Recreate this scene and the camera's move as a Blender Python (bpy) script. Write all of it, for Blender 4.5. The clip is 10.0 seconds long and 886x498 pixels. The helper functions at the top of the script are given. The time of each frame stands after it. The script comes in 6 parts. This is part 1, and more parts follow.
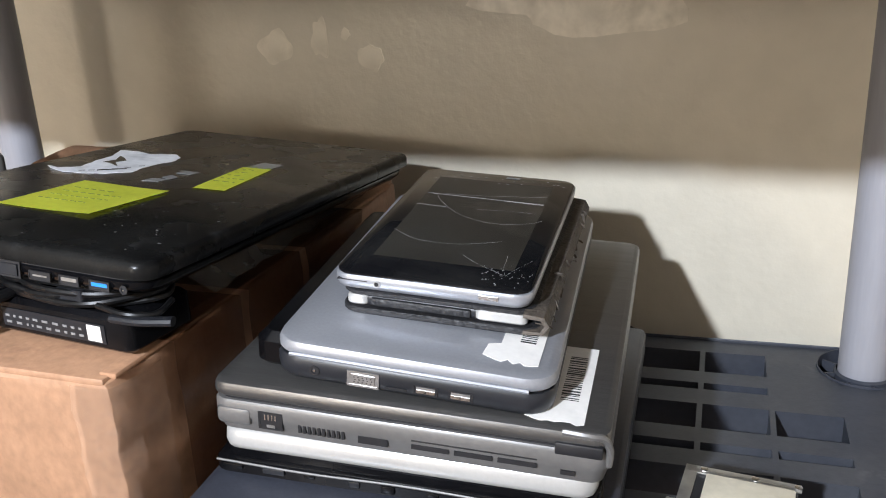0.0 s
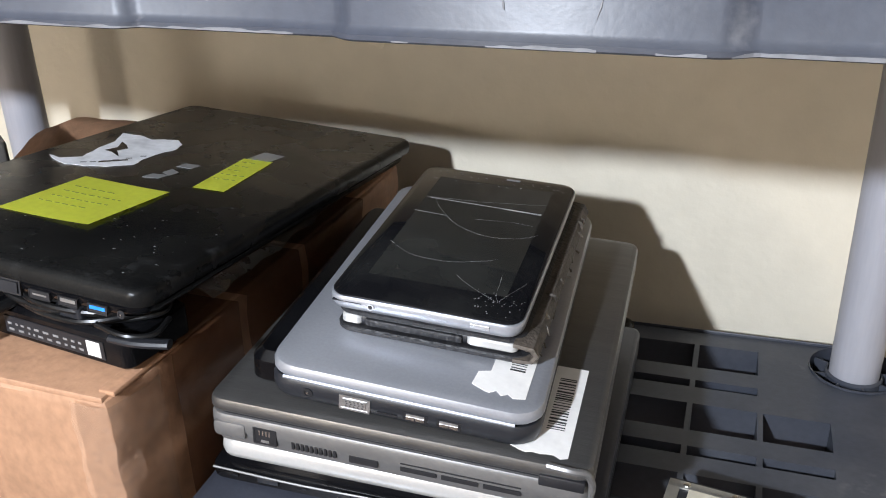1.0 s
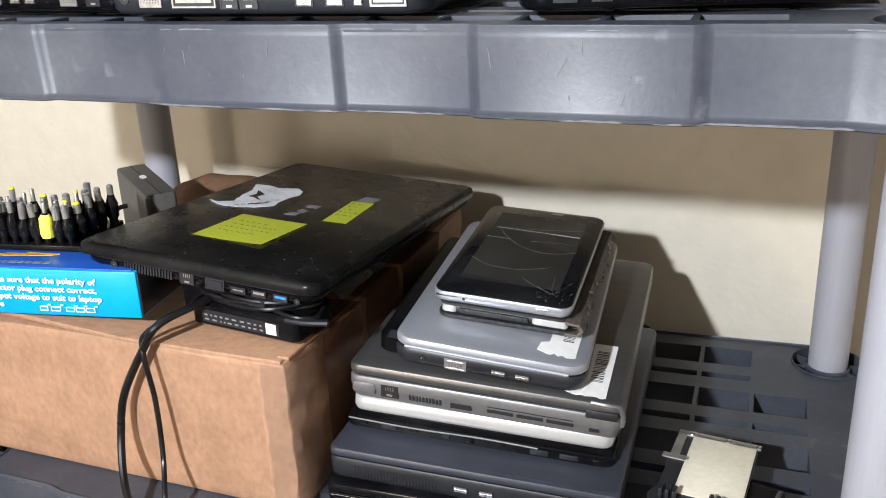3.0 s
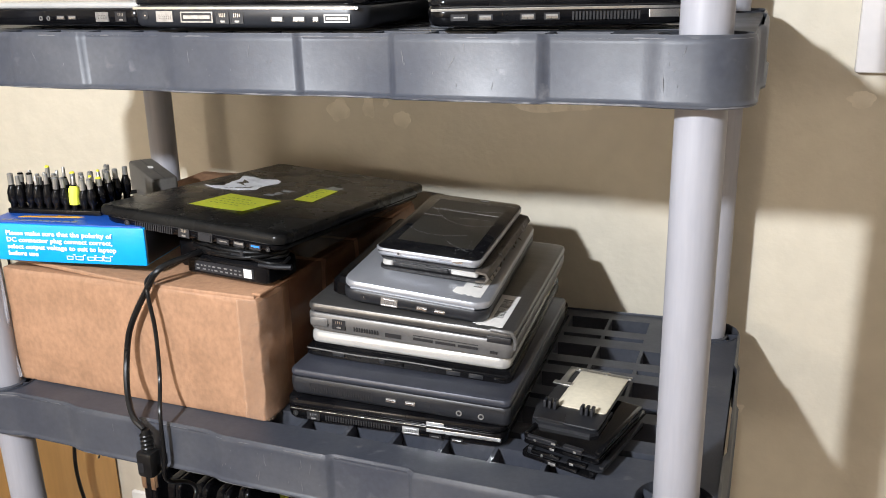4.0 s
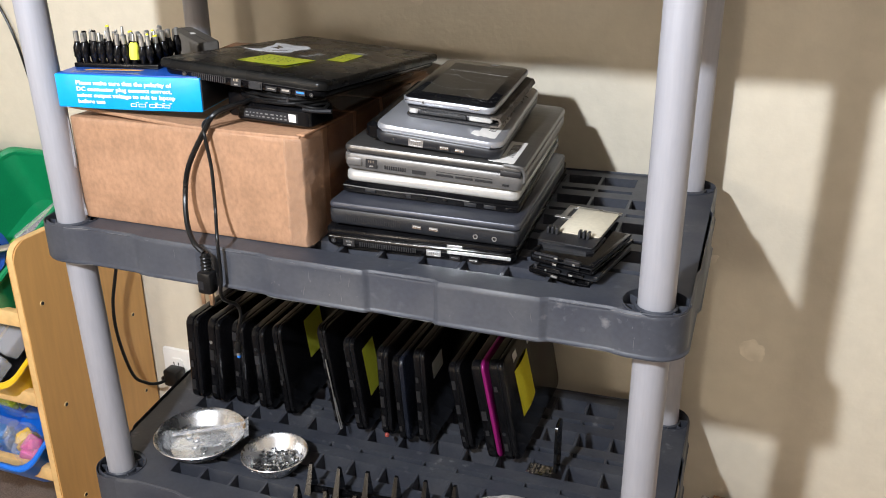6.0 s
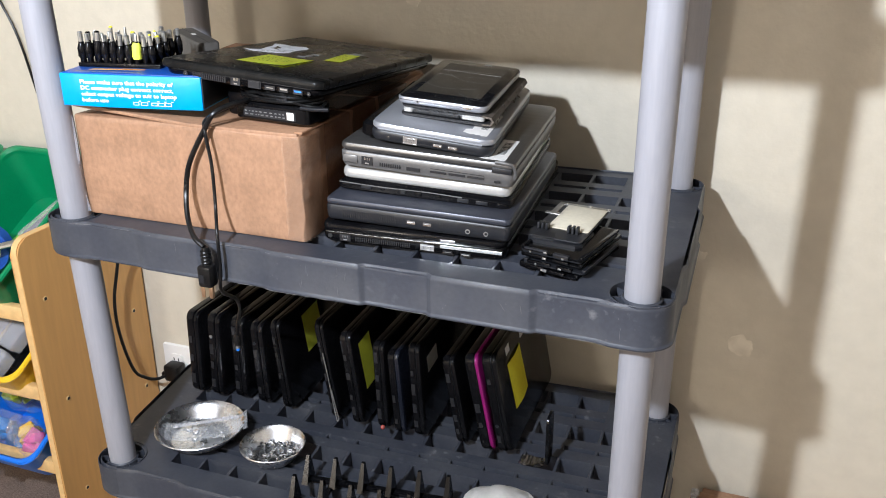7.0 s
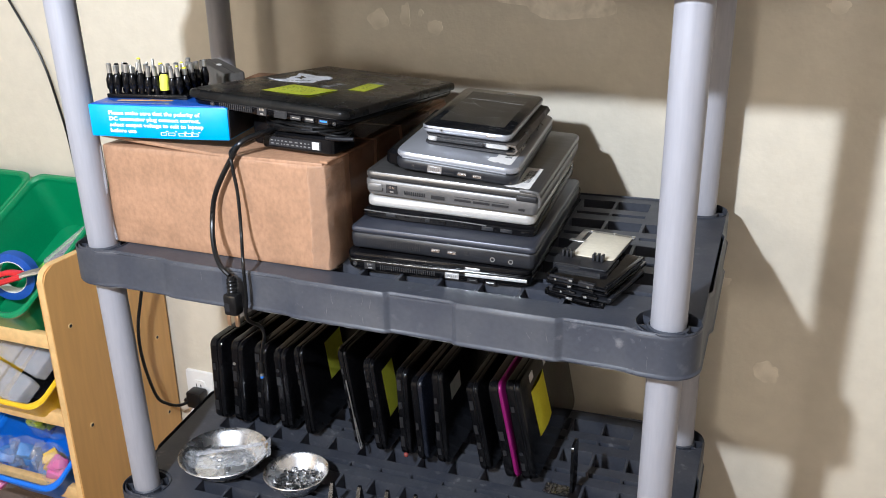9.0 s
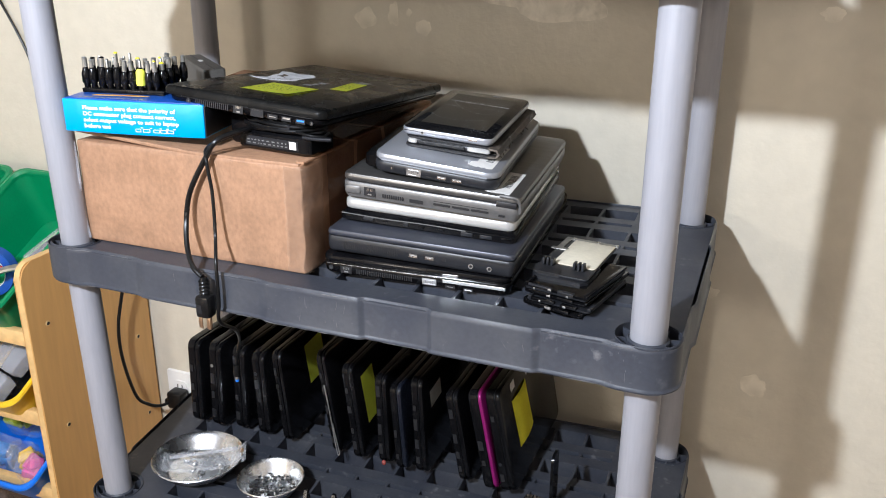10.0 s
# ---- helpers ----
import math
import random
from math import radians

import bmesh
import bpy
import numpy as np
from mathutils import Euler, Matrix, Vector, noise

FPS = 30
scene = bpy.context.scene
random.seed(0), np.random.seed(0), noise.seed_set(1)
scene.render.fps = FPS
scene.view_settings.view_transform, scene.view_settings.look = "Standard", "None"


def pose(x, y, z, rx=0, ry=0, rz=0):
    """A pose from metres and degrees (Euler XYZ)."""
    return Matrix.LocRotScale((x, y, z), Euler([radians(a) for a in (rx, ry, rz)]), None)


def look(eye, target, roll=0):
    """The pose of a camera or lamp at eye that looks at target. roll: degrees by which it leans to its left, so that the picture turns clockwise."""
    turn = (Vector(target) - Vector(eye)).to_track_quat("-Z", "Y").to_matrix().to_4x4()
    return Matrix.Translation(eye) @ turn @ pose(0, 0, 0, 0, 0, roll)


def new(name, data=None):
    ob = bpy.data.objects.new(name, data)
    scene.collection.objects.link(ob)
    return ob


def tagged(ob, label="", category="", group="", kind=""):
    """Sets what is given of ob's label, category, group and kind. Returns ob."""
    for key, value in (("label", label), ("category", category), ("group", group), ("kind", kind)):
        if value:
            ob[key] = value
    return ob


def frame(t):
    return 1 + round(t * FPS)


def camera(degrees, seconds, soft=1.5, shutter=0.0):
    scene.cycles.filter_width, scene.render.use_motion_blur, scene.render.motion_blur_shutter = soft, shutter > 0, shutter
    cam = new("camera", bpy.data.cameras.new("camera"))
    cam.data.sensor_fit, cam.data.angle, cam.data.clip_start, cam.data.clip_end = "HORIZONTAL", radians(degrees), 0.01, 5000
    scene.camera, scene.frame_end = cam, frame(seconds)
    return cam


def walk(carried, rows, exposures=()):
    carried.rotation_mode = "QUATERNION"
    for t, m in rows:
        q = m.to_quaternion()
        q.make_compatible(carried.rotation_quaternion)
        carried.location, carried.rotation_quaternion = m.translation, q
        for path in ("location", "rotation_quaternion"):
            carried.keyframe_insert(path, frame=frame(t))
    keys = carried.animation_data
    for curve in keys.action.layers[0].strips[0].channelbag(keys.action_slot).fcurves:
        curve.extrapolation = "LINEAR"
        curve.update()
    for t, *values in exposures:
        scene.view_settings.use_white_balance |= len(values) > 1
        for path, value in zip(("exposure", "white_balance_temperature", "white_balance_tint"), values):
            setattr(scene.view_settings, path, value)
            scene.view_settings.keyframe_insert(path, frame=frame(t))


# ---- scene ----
cam = camera(53.1, 10.0, soft=1.0)
PATH = [
    (0, (0.139, -0.326, 1.323), (-0.495, 1.454, 0.666), -2.7),
    (0.5, (0.138, -0.294, 1.325), (-0.495, 1.449, 0.577), -2.3),
    (1, (0.144, -0.304, 1.383), (-0.496, 1.403, 0.56), -1.5),
    (1.5, (0.149, -0.326, 1.41), (-0.49, 1.35, 0.526), -1.7),
    (2, (0.155, -0.35, 1.408), (-0.5, 1.331, 0.544), -2.1),
    (2.5, (0.156, -0.406, 1.431), (-0.53, 1.281, 0.603), -2.6),
    (2.7, (0.163, -0.453, 1.438), (-0.525, 1.261, 0.67), -2.7),
    (3.8, (0.288, -0.703, 1.435), (-0.423, 1.066, 0.831), -2.3),
    (4, (0.325, -0.728, 1.425), (-0.376, 1.049, 0.835), -1.2),
    (4.5, (0.342, -0.806, 1.418), (-0.339, 0.963, 0.78), -0.8),
    (5, (0.336, -0.875, 1.405), (-0.325, 0.881, 0.714), -1.4),
    (5.5, (0.346, -0.903, 1.395), (-0.313, 0.847, 0.686), -0.8),
    (6, (0.351, -0.91, 1.39), (-0.301, 0.82, 0.626), -0.4),
    (7.5, (0.376, -0.949, 1.396), (-0.277, 0.786, 0.646), -0.2),
    (8, (0.375, -0.95, 1.397), (-0.307, 0.783, 0.668), -0.7),
    (8.5, (0.37, -0.943, 1.401), (-0.32, 0.791, 0.682), -0.8),
    (9, (0.361, -0.943, 1.401), (-0.332, 0.793, 0.69), -0.9),
    (9.5, (0.361, -0.935, 1.401), (-0.328, 0.805, 0.697), -0.5),
    (10, (0.377, -0.906, 1.395), (-0.317, 0.831, 0.688), 0.3),
]
walk(cam, [(t, look(eye, target, roll)) for t, eye, target, roll in PATH], [(0.0, 0.2, 6150, 10), (1.5, 0.21, 6100, 10), (2.7, 0.13, 6200, 10), (3.8, 0.03, 6500, 10), (6.1, 0.06, 6450, 10), (7.3, 0.09, 6050, 10), (10.0, 0.08, 6050, 10)])

# ---- light and world ----
world = bpy.data.worlds.new("room_world")
world.use_nodes = True
world.node_tree.nodes["Background"].inputs[0].default_value = (0.9, 0.92, 1.0, 1)
world.node_tree.nodes["Background"].inputs[1].default_value = 0.02
scene.world = world

LAMP = Vector((-0.24, -1.2, 1.8))
# Added soft fill source behind the camera; no such lamp is known.
FILL_GLOBE = Vector((-1.5, -4.3, 1.8))


def bulb_light(name, place, watts, size, colour):
    data = bpy.data.lights.new(name, "POINT")
    data.energy, data.shadow_soft_size, data.color = watts, size, colour
    ob = new(name, data)
    ob.location = place
    return ob


bulb_light("floor_lamp_light", LAMP, 166, 0.03, (0.885, 0.93, 1.0))
bulb_light("fill_globe_light", FILL_GLOBE, 57, 0.3, (1.0, 0.82, 0.6))


# ---- materials ----
def material(name, colour, rough=0.5, metal=0.0, grain=0.0, grain_scale=200.0, stain=0.0, stain_scale=8.0, bump=0.0,
             bump_scale=300.0, stain_colour=None, spec=0.5, stretch=(1, 1, 1), vary=0.0, coat=0.0, rough_vary=0.0, scuff=None):
    m = bpy.data.materials.new(name)
    m.use_nodes = True
    nt = m.node_tree
    n, l = nt.nodes, nt.links
    b = n["Principled BSDF"]
    b.inputs["Roughness"].default_value = rough
    b.inputs["Metallic"].default_value = metal
    b.inputs["Specular IOR Level"].default_value = spec
    b.inputs["Coat Weight"].default_value = coat
    b.inputs["Base Color"].default_value = (*colour, 1)
    tc = n.new("ShaderNodeTexCoord")
    mp = n.new("ShaderNodeMapping")
    mp.inputs["Scale"].default_value = stretch
    l.new(tc.outputs["Object"], mp.inputs["Vector"])
    col = None

    def noise_tex(scale, detail=4.0):
        t = n.new("ShaderNodeTexNoise")
        t.inputs["Scale"].default_value = scale
        t.inputs["Detail"].default_value = detail
        l.new(mp.outputs["Vector"], t.inputs["Vector"])
        return t

    def ramp(src, lo, hi):
        r = n.new("ShaderNodeMapRange")
        r.inputs["From Min"].default_value = lo
        r.inputs["From Max"].default_value = hi
        l.new(src, r.inputs["Value"])
        return r.outputs["Result"]

    def mixed(fac, a, c):
        x = n.new("ShaderNodeMix")
        x.data_type = "RGBA"
        l.new(fac, x.inputs["Factor"])
        for sock, val in (("A", a), ("B", c)):
            s = [i for i in x.inputs if i.name == sock and i.type == "RGBA"][0]
            if isinstance(val, tuple):
                s.default_value = (*val, 1)
            else:
                l.new(val, s)
        return [o for o in x.outputs if o.type == "RGBA"][0]

    if stain > 0:
        t = noise_tex(stain_scale, 6.0)
        sc = stain_colour or tuple(c * (1 - stain) for c in colour)
        col = mixed(ramp(t.outputs["Fac"], 0.42, 0.72), colour, sc)
    if grain > 0:
        t = noise_tex(grain_scale, 3.0)
        x = n.new("ShaderNodeMix")
        x.data_type = "RGBA"
        x.blend_type = "MULTIPLY"
        x.inputs["Factor"].default_value = 1.0
        a, c = [i for i in x.inputs if i.type == "RGBA"][:2]
        if col is None:
            a.default_value = (*colour, 1)
        else:
            l.new(col, a)
        g = mixed(ramp(t.outputs["Fac"], 0.3, 0.7), (1 - grain,) * 3, (1 + grain * 0.4,) * 3)
        l.new(g, c)
        col = [o for o in x.outputs if o.type == "RGBA"][0]
    if scuff:
        t = noise_tex(55, 9.0)
        big = noise_tex(6, 2.0)
        mul = n.new("ShaderNodeMath")
        mul.operation = "MULTIPLY"
        l.new(ramp(t.outputs["Fac"], 0.6, 0.72), mul.inputs[0])
        l.new(ramp(big.outputs["Fac"], 0.5, 0.68), mul.inputs[1])
        col = mixed(mul.outputs[0], col if col is not None else colour, scuff)
    if vary > 0:
        oi = n.new("ShaderNodeObjectInfo")
        h = n.new("ShaderNodeHueSaturation")
        mr = n.new("ShaderNodeMapRange")
        mr.inputs["To Min"].default_value, mr.inputs["To Max"].default_value = 1 - vary, 1 + vary
        l.new(oi.outputs["Random"], mr.inputs["Value"])
        l.new(mr.outputs["Result"], h.inputs["Value"])
        if col is None:
            h.inputs["Color"].default_value = (*colour, 1)
        else:
            l.new(col, h.inputs["Color"])
        col = h.outputs["Color"]
    if col is not None:
        l.new(col, b.inputs["Base Color"])
    if rough_vary > 0:
        t = noise_tex(stain_scale * 1.7, 5.0)
        mr = n.new("ShaderNodeMapRange")
        mr.inputs["To Min"].default_value, mr.inputs["To Max"].default_value = max(0.02, rough - rough_vary), rough + rough_vary
        l.new(t.outputs["Fac"], mr.inputs["Value"])
        l.new(mr.outputs["Result"], b.inputs["Roughness"])
    if bump > 0:
        t = noise_tex(bump_scale, 3.0)
        bp = n.new("ShaderNodeBump")
        bp.inputs["Strength"].default_value = bump
        bp.inputs["Distance"].default_value = 0.002
        l.new(t.outputs["Fac"], bp.inputs["Height"])
        l.new(bp.outputs["Normal"], b.inputs["Normal"])
    return m


def clear_plastic(name, colour, alpha, rough=0.15):
    m = material(name, colour, rough, stain=0.2, stain_scale=30, bump=0.3, bump_scale=60)
    m.node_tree.nodes["Principled BSDF"].inputs["Alpha"].default_value = alpha
    return m


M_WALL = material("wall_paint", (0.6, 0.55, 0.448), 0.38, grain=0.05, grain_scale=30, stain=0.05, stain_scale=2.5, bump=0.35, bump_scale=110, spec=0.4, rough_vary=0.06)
# Tones of the unseen walls and ceiling, set by how much light they bounce.
M_ROOM = material("bounce_wall_paint", (0.5, 0.45, 0.38), 0.6, grain=0.05, grain_scale=40, stain=0.05, stain_scale=1.5, bump=0.3, bump_scale=90)
M_CEIL = material("bounce_ceiling_paint", (0.58, 0.56, 0.53), 0.8, grain=0.06, grain_scale=60, bump=0.4, bump_scale=120)
M_CARPET = material("carpet", (0.26, 0.2, 0.17), 0.95, grain=0.55, grain_scale=260, stain=0.25, stain_scale=14, bump=0.9, bump_scale=400)
M_TIER = material("grey_shelf_plastic", (0.037, 0.041, 0.0535), 0.45, spec=0.33, grain=0.12, grain_scale=160, stain=0.3, stain_scale=13, stain_colour=(0.06, 0.063, 0.072), bump=0.05, bump_scale=350, rough_vary=0.12, scuff=(0.15, 0.15, 0.158))
M_SCUFF = material("pale_scuff", (0.125, 0.126, 0.134), 0.5, stain=0.4, stain_scale=120)
M_POST = material("pale_grey_post", (0.29, 0.29, 0.318), 0.46, grain=0.05, grain_scale=50, stain=0.08, stain_scale=6, stretch=(6, 6, 0.6))
M_KRAFT = material("kraft_cardboard", (0.35, 0.196, 0.113), 0.6, grain=0.17, grain_scale=150, stain=0.2, stain_scale=30, bump=0.3, bump_scale=120, scuff=(0.25, 0.135, 0.08), stretch=(1, 1, 0.8), rough_vary=0.12)
M_KRAFT_IN = material("kraft_edge", (0.33, 0.18, 0.1), 0.85, grain=0.2, grain_scale=220)

M_ASUS = material("black_textured_lid", (0.0065, 0.0065, 0.0065), 0.27, spec=0.13, grain=0.3, grain_scale=700, stain=0.5, stain_scale=16, stain_colour=(0.014, 0.0138, 0.013), bump=0.06, bump_scale=900, rough_vary=0.1, scuff=(0.05, 0.05, 0.05))
M_BLACK = material("black_plastic", (0.0032, 0.0032, 0.0038), 0.17, spec=0.22, grain=0.2, grain_scale=400, stain=0.4, stain_scale=20, stain_colour=(0.007, 0.007, 0.008), rough_vary=0.1)
M_GLOSS = material("gloss_black", (0.0035, 0.0035, 0.0042), 0.09, spec=0.2, stain=0.4, stain_scale=25, stain_colour=(0.008, 0.008, 0.009), rough_vary=0.06)
M_CHAR = material("charcoal_plastic", (0.017, 0.018, 0.0215), 0.38, spec=0.35, grain=0.15, grain_scale=300, stain=0.3, stain_scale=18)
M_NAVY = material("slate_blue_lid", (0.009, 0.011, 0.018), 0.22, grain=0.15, grain_scale=400, stain=0.3, stain_scale=14, rough_vary=0.1)
M_SLATE = material("slate_metal_lid", (0.05, 0.054, 0.07), 0.33, 0.35, grain=0.12, grain_scale=400, stain=0.25, stain_scale=14, rough_vary=0.08)
M_DELL = material("brushed_grey_lid", (0.15, 0.146, 0.141), 0.34, 0.75, grain=0.2, grain_scale=90, stretch=(1, 30, 1), stain=0.15, stain_scale=3, rough_vary=0.08)
M_DELLSIDE = material("warm_grey_side", (0.15, 0.146, 0.142), 0.38, 0.35, grain=0.1, grain_scale=200, stain=0.15, stain_scale=16)
M_SILVER = material("silver_lid", (0.34, 0.35, 0.38), 0.34, 0.5, grain=0.06, grain_scale=500, stain=0.08, stain_scale=12, rough_vary=0.06)
M_PEARL = material("pearl_white_lid", (0.46, 0.455, 0.44), 0.26, 0.3, grain=0.05, grain_scale=300, stain=0.12, stain_scale=15, coat=0.3)
M_CHROME = material("bright_metal", (0.75, 0.75, 0.74), 0.25, 1.0, stain=0.2, stain_scale=60)
M_STEEL = material("steel_dish", (0.84, 0.85, 0.87), 0.27, 1.0, stain=0.15, stain_scale=30, rough_vary=0.08)
M_PORT = material("port_dark", (0.01, 0.01, 0.012), 0.5, stain=0.3, stain_scale=200)
M_PORTM = material("port_metal", (0.5, 0.5, 0.5), 0.32, 0.85, stain=0.3, stain_scale=200)
M_BLUEUSB = material("usb_blue", (0.02, 0.2, 0.75), 0.4, stain=0.1, stain_scale=100)
M_LIME = material("lime_note_paper", (0.93, 0.97, 0.09), 0.7, grain=0.05, grain_scale=200, stain=0.06, stain_scale=20, bump=0.1, bump_scale=60)
M_YNOTE = material("yellow_note_paper", (0.88, 0.8, 0.04), 0.8, grain=0.05, grain_scale=200, stain=0.06, stain_scale=20)
M_INK = material("pencil_ink", (0.22, 0.28, 0.02), 0.8, stain=0.3, stain_scale=90)
M_STICK = material("torn_white_sticker", (0.82, 0.82, 0.84), 0.55, grain=0.1, grain_scale=150, stain=0.3, stain_scale=40)
M_GREYMARK = material("grey_mark", (0.2, 0.2, 0.2), 0.4, stain=0.2, stain_scale=60)
M_LABEL = material("label_paper", (0.78, 0.76, 0.73), 0.5, grain=0.05, grain_scale=200, stain=0.08, stain_scale=60)
M_BAR = material("label_ink", (0.03, 0.03, 0.03), 0.6, stain=0.2, stain_scale=90)
M_GLASS = material("cracked_screen", (0.006, 0.006, 0.007), 0.05, stain=0.3, stain_scale=20, stain_colour=(0.014, 0.014, 0.014), rough_vary=0.03, spec=0.3)
# Display colour is lifted above the glass to hold some reflected light.
M_LCD = material("reflection_grey_panel", (0.02, 0.02, 0.0185), 0.05, stain=0.4, stain_scale=14, stain_colour=(0.035, 0.035, 0.032), spec=0.3)
M_CRACK_GLINT = material("crack_and_glint", (0.33, 0.33, 0.33), 0.3, stain=0.4, stain_scale=60)
M_LEATHER = material("black_leather_case", (0.018, 0.018, 0.02), 0.5, grain=0.3, grain_scale=300, bump=0.6, bump_scale=350, stain=0.3, stain_scale=30)
M_WORN = material("worn_brown_leather", (0.085, 0.07, 0.056), 0.6, grain=0.3, grain_scale=300, bump=0.6, bump_scale=350, stain=0.6, stain_scale=60)
M_ADAPTER = material("dusty_dark_plastic", (0.085, 0.078, 0.07), 0.5, grain=0.15, grain_scale=300, stain=0.3, stain_scale=30)
M_CYAN = material("cyan_printed_card", (0.0, 0.3, 0.72), 0.35, grain=0.04, grain_scale=100, stain=0.08, stain_scale=20)
M_DBLUE = material("dark_blue_printed_card", (0.01, 0.07, 0.34), 0.35, stain=0.15, stain_scale=20)
M_WHITE = material("white_print", (0.85, 0.85, 0.85), 0.5, stain=0.05, stain_scale=50)
M_ORANGE = material("orange_print", (0.75, 0.36, 0.02), 0.45, stain=0.1, stain_scale=50)
M_RUBBER = material("black_rubber", (0.005, 0.005, 0.0055), 0.32, spec=0.25, grain=0.15, grain_scale=200, stain=0.3, stain_scale=60, stain_colour=(0.01, 0.01, 0.01))
M_BRASS = material("prong_brass", (0.75, 0.55, 0.38), 0.3, 1.0, stain=0.2, stain_scale=100)
M_PLYM = material("maple_panel", (0.66, 0.36, 0.12), 0.42, grain=0.07, grain_scale=30, stretch=(3, 3, 0.3), stain=0.12, stain_scale=5)
M_PLYE = material("maple_edge", (0.72, 0.47, 0.2), 0.5, grain=0.14, grain_scale=60, stain=0.1, stain_scale=10)
M_GREEN = material("green_bin_plastic", (0.005, 0.21, 0.08), 0.3, grain=0.06, grain_scale=200, stain=0.12, stain_scale=8)
M_YELLOW = material("yellow_bin_plastic", (0.8, 0.5, 0.015), 0.35, grain=0.06, grain_scale=200, stain=0.1, stain_scale=8)
M_BLUE = material("blue_bin_plastic", (0.01, 0.16, 0.72), 0.32, grain=0.06, grain_scale=200, stain=0.1, stain_scale=8)
M_RED = material("red_grip", (0.6, 0.02, 0.025), 0.4, grain=0.1, grain_scale=150, stain=0.15, stain_scale=30)
M_BEAD = material("dull_red_bead", (0.3, 0.06, 0.05), 0.25, stain=0.4, stain_scale=300)
M_BTAPE = material("blue_tape", (0.01, 0.08, 0.4), 0.5, grain=0.1, grain_scale=200, stain=0.1, stain_scale=40)
M_LTGREEN = material("light_green_card", (0.2, 0.5, 0.08), 0.4, stain=0.3, stain_scale=30)
# Tape colour is darkened to hold the shade of the carton's right side.
M_TAPE = clear_plastic("shade_toned_packing_tape", (0.17, 0.075, 0.035), 0.6, 0.12)
M_CTAPE = clear_plastic("clear_tape", (0.5, 0.34, 0.24), 0.22, 0.1)
M_CLEAR = clear_plastic("clear_plastic", (0.6, 0.61, 0.66), 0.36)
M_FILM = clear_plastic("grey_film", (0.4, 0.39, 0.37), 0.5, 0.2)
M_THINFILM = clear_plastic("thin_clear_film", (0.85, 0.87, 0.9), 0.12, 0.08)
M_BAG = clear_plastic("clear_bag_film", (0.85, 0.87, 0.9), 0.24, 0.08)
M_PINK = material("pink_lid", (0.25, 0.01, 0.135), 0.25, 0.3, stain=0.2, stain_scale=20, coat=0.4)
M_CREAM = material("cream_sheet", (0.62, 0.57, 0.45), 0.5, grain=0.08, grain_scale=200, stain=0.12, stain_scale=25)
M_FRAMEM = material("bare_metal_frame", (0.42, 0.41, 0.38), 0.38, 0.8, stain=0.35, stain_scale=50)
M_TOYBLUE = material("toy_blue", (0.02, 0.22, 0.62), 0.4, stain=0.4, stain_scale=25, stain_colour=(0.01, 0.08, 0.3))
M_TOYLIME = material("toy_lime", (0.45, 0.6, 0.05), 0.4, stain=0.3, stain_scale=25)
M_TOYPINK = material("toy_pink", (0.7, 0.12, 0.35), 0.4, stain=0.3, stain_scale=25)
M_WPLATE = material("white_wall_plate", (0.8, 0.79, 0.76), 0.35, stain=0.05, stain_scale=30)
M_PANEL = material("white_metal_panel", (0.72, 0.7, 0.7), 0.22, 0.1, grain=0.03, grain_scale=60, stain=0.06, stain_scale=6, bump=0.05, bump_scale=60)
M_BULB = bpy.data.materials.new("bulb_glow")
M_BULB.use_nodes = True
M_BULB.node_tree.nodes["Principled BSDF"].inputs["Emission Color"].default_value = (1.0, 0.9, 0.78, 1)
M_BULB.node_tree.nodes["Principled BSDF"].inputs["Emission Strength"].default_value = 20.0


# ---- mesh helpers ----
def mesh_of(name, bm, mats, smooth=0.6):
    bmesh.ops.recalc_face_normals(bm, faces=bm.faces)
    me = bpy.data.meshes.new(name)
    bm.to_mesh(me)
    bm.free()
    for m in (mats if isinstance(mats, (list, tuple)) else [mats]):
        me.materials.append(m)
    if smooth:
        me.shade_smooth()
        me.set_sharp_from_angle(angle=smooth)
    return me


def part(name, bm, mats, parent=None, label="", smooth=0.6, m=None):
    ob = new(name, mesh_of(name, bm, mats, smooth))
    ob.parent = parent
    if m is not None:
        ob.matrix_basis = m
    return tagged(ob, label)


def thing(name, m, label, category, group="", kind=""):
    ob = new(name)
    ob.empty_display_size = 0.03
    ob.matrix_basis = m
    return tagged(ob, label, category, group, kind)


def box(bm, lo, hi, mi=0, bevel=0.0, m=None):
    """An upright box from corner lo to corner hi."""
    lo, hi = Vector(lo), Vector(hi)
    r = bmesh.ops.create_cube(bm, size=1.0, matrix=Matrix.LocRotScale((lo + hi) / 2, None, hi - lo))
    vs = r["verts"]
    es = {e for v in vs for e in v.link_edges}
    fs = {f for v in vs for f in v.link_faces}
    for f in fs:
        f.material_index = mi
    if bevel > 0:
        r = bmesh.ops.bevel(bm, geom=list(es), offset=bevel, segments=2, affect="EDGES", profile=0.5)
        for f in r["faces"]:
            f.material_index = mi
        vs = list({v for f in r["faces"] for v in f.verts} | {v for v in vs if v.is_valid})
    if m is not None:
        bmesh.ops.transform(bm, matrix=m, verts=[v for v in vs if v.is_valid])
    return vs


def ring_points(w, l, r, seg=5):
    """A rounded rectangle from (0, 0) to (w, l)."""
    r = max(0.0005, min(r, w / 2 - 1e-4, l / 2 - 1e-4))
    out = []
    for cx, cy, a0 in ((w - r, r, -90), (w - r, l - r, 0), (r, l - r, 90), (r, r, 180)):
        for k in range(seg + 1):
            a = radians(a0 + 90 * k / seg)
            out.append((cx + r * math.cos(a), cy + r * math.sin(a)))
    return out


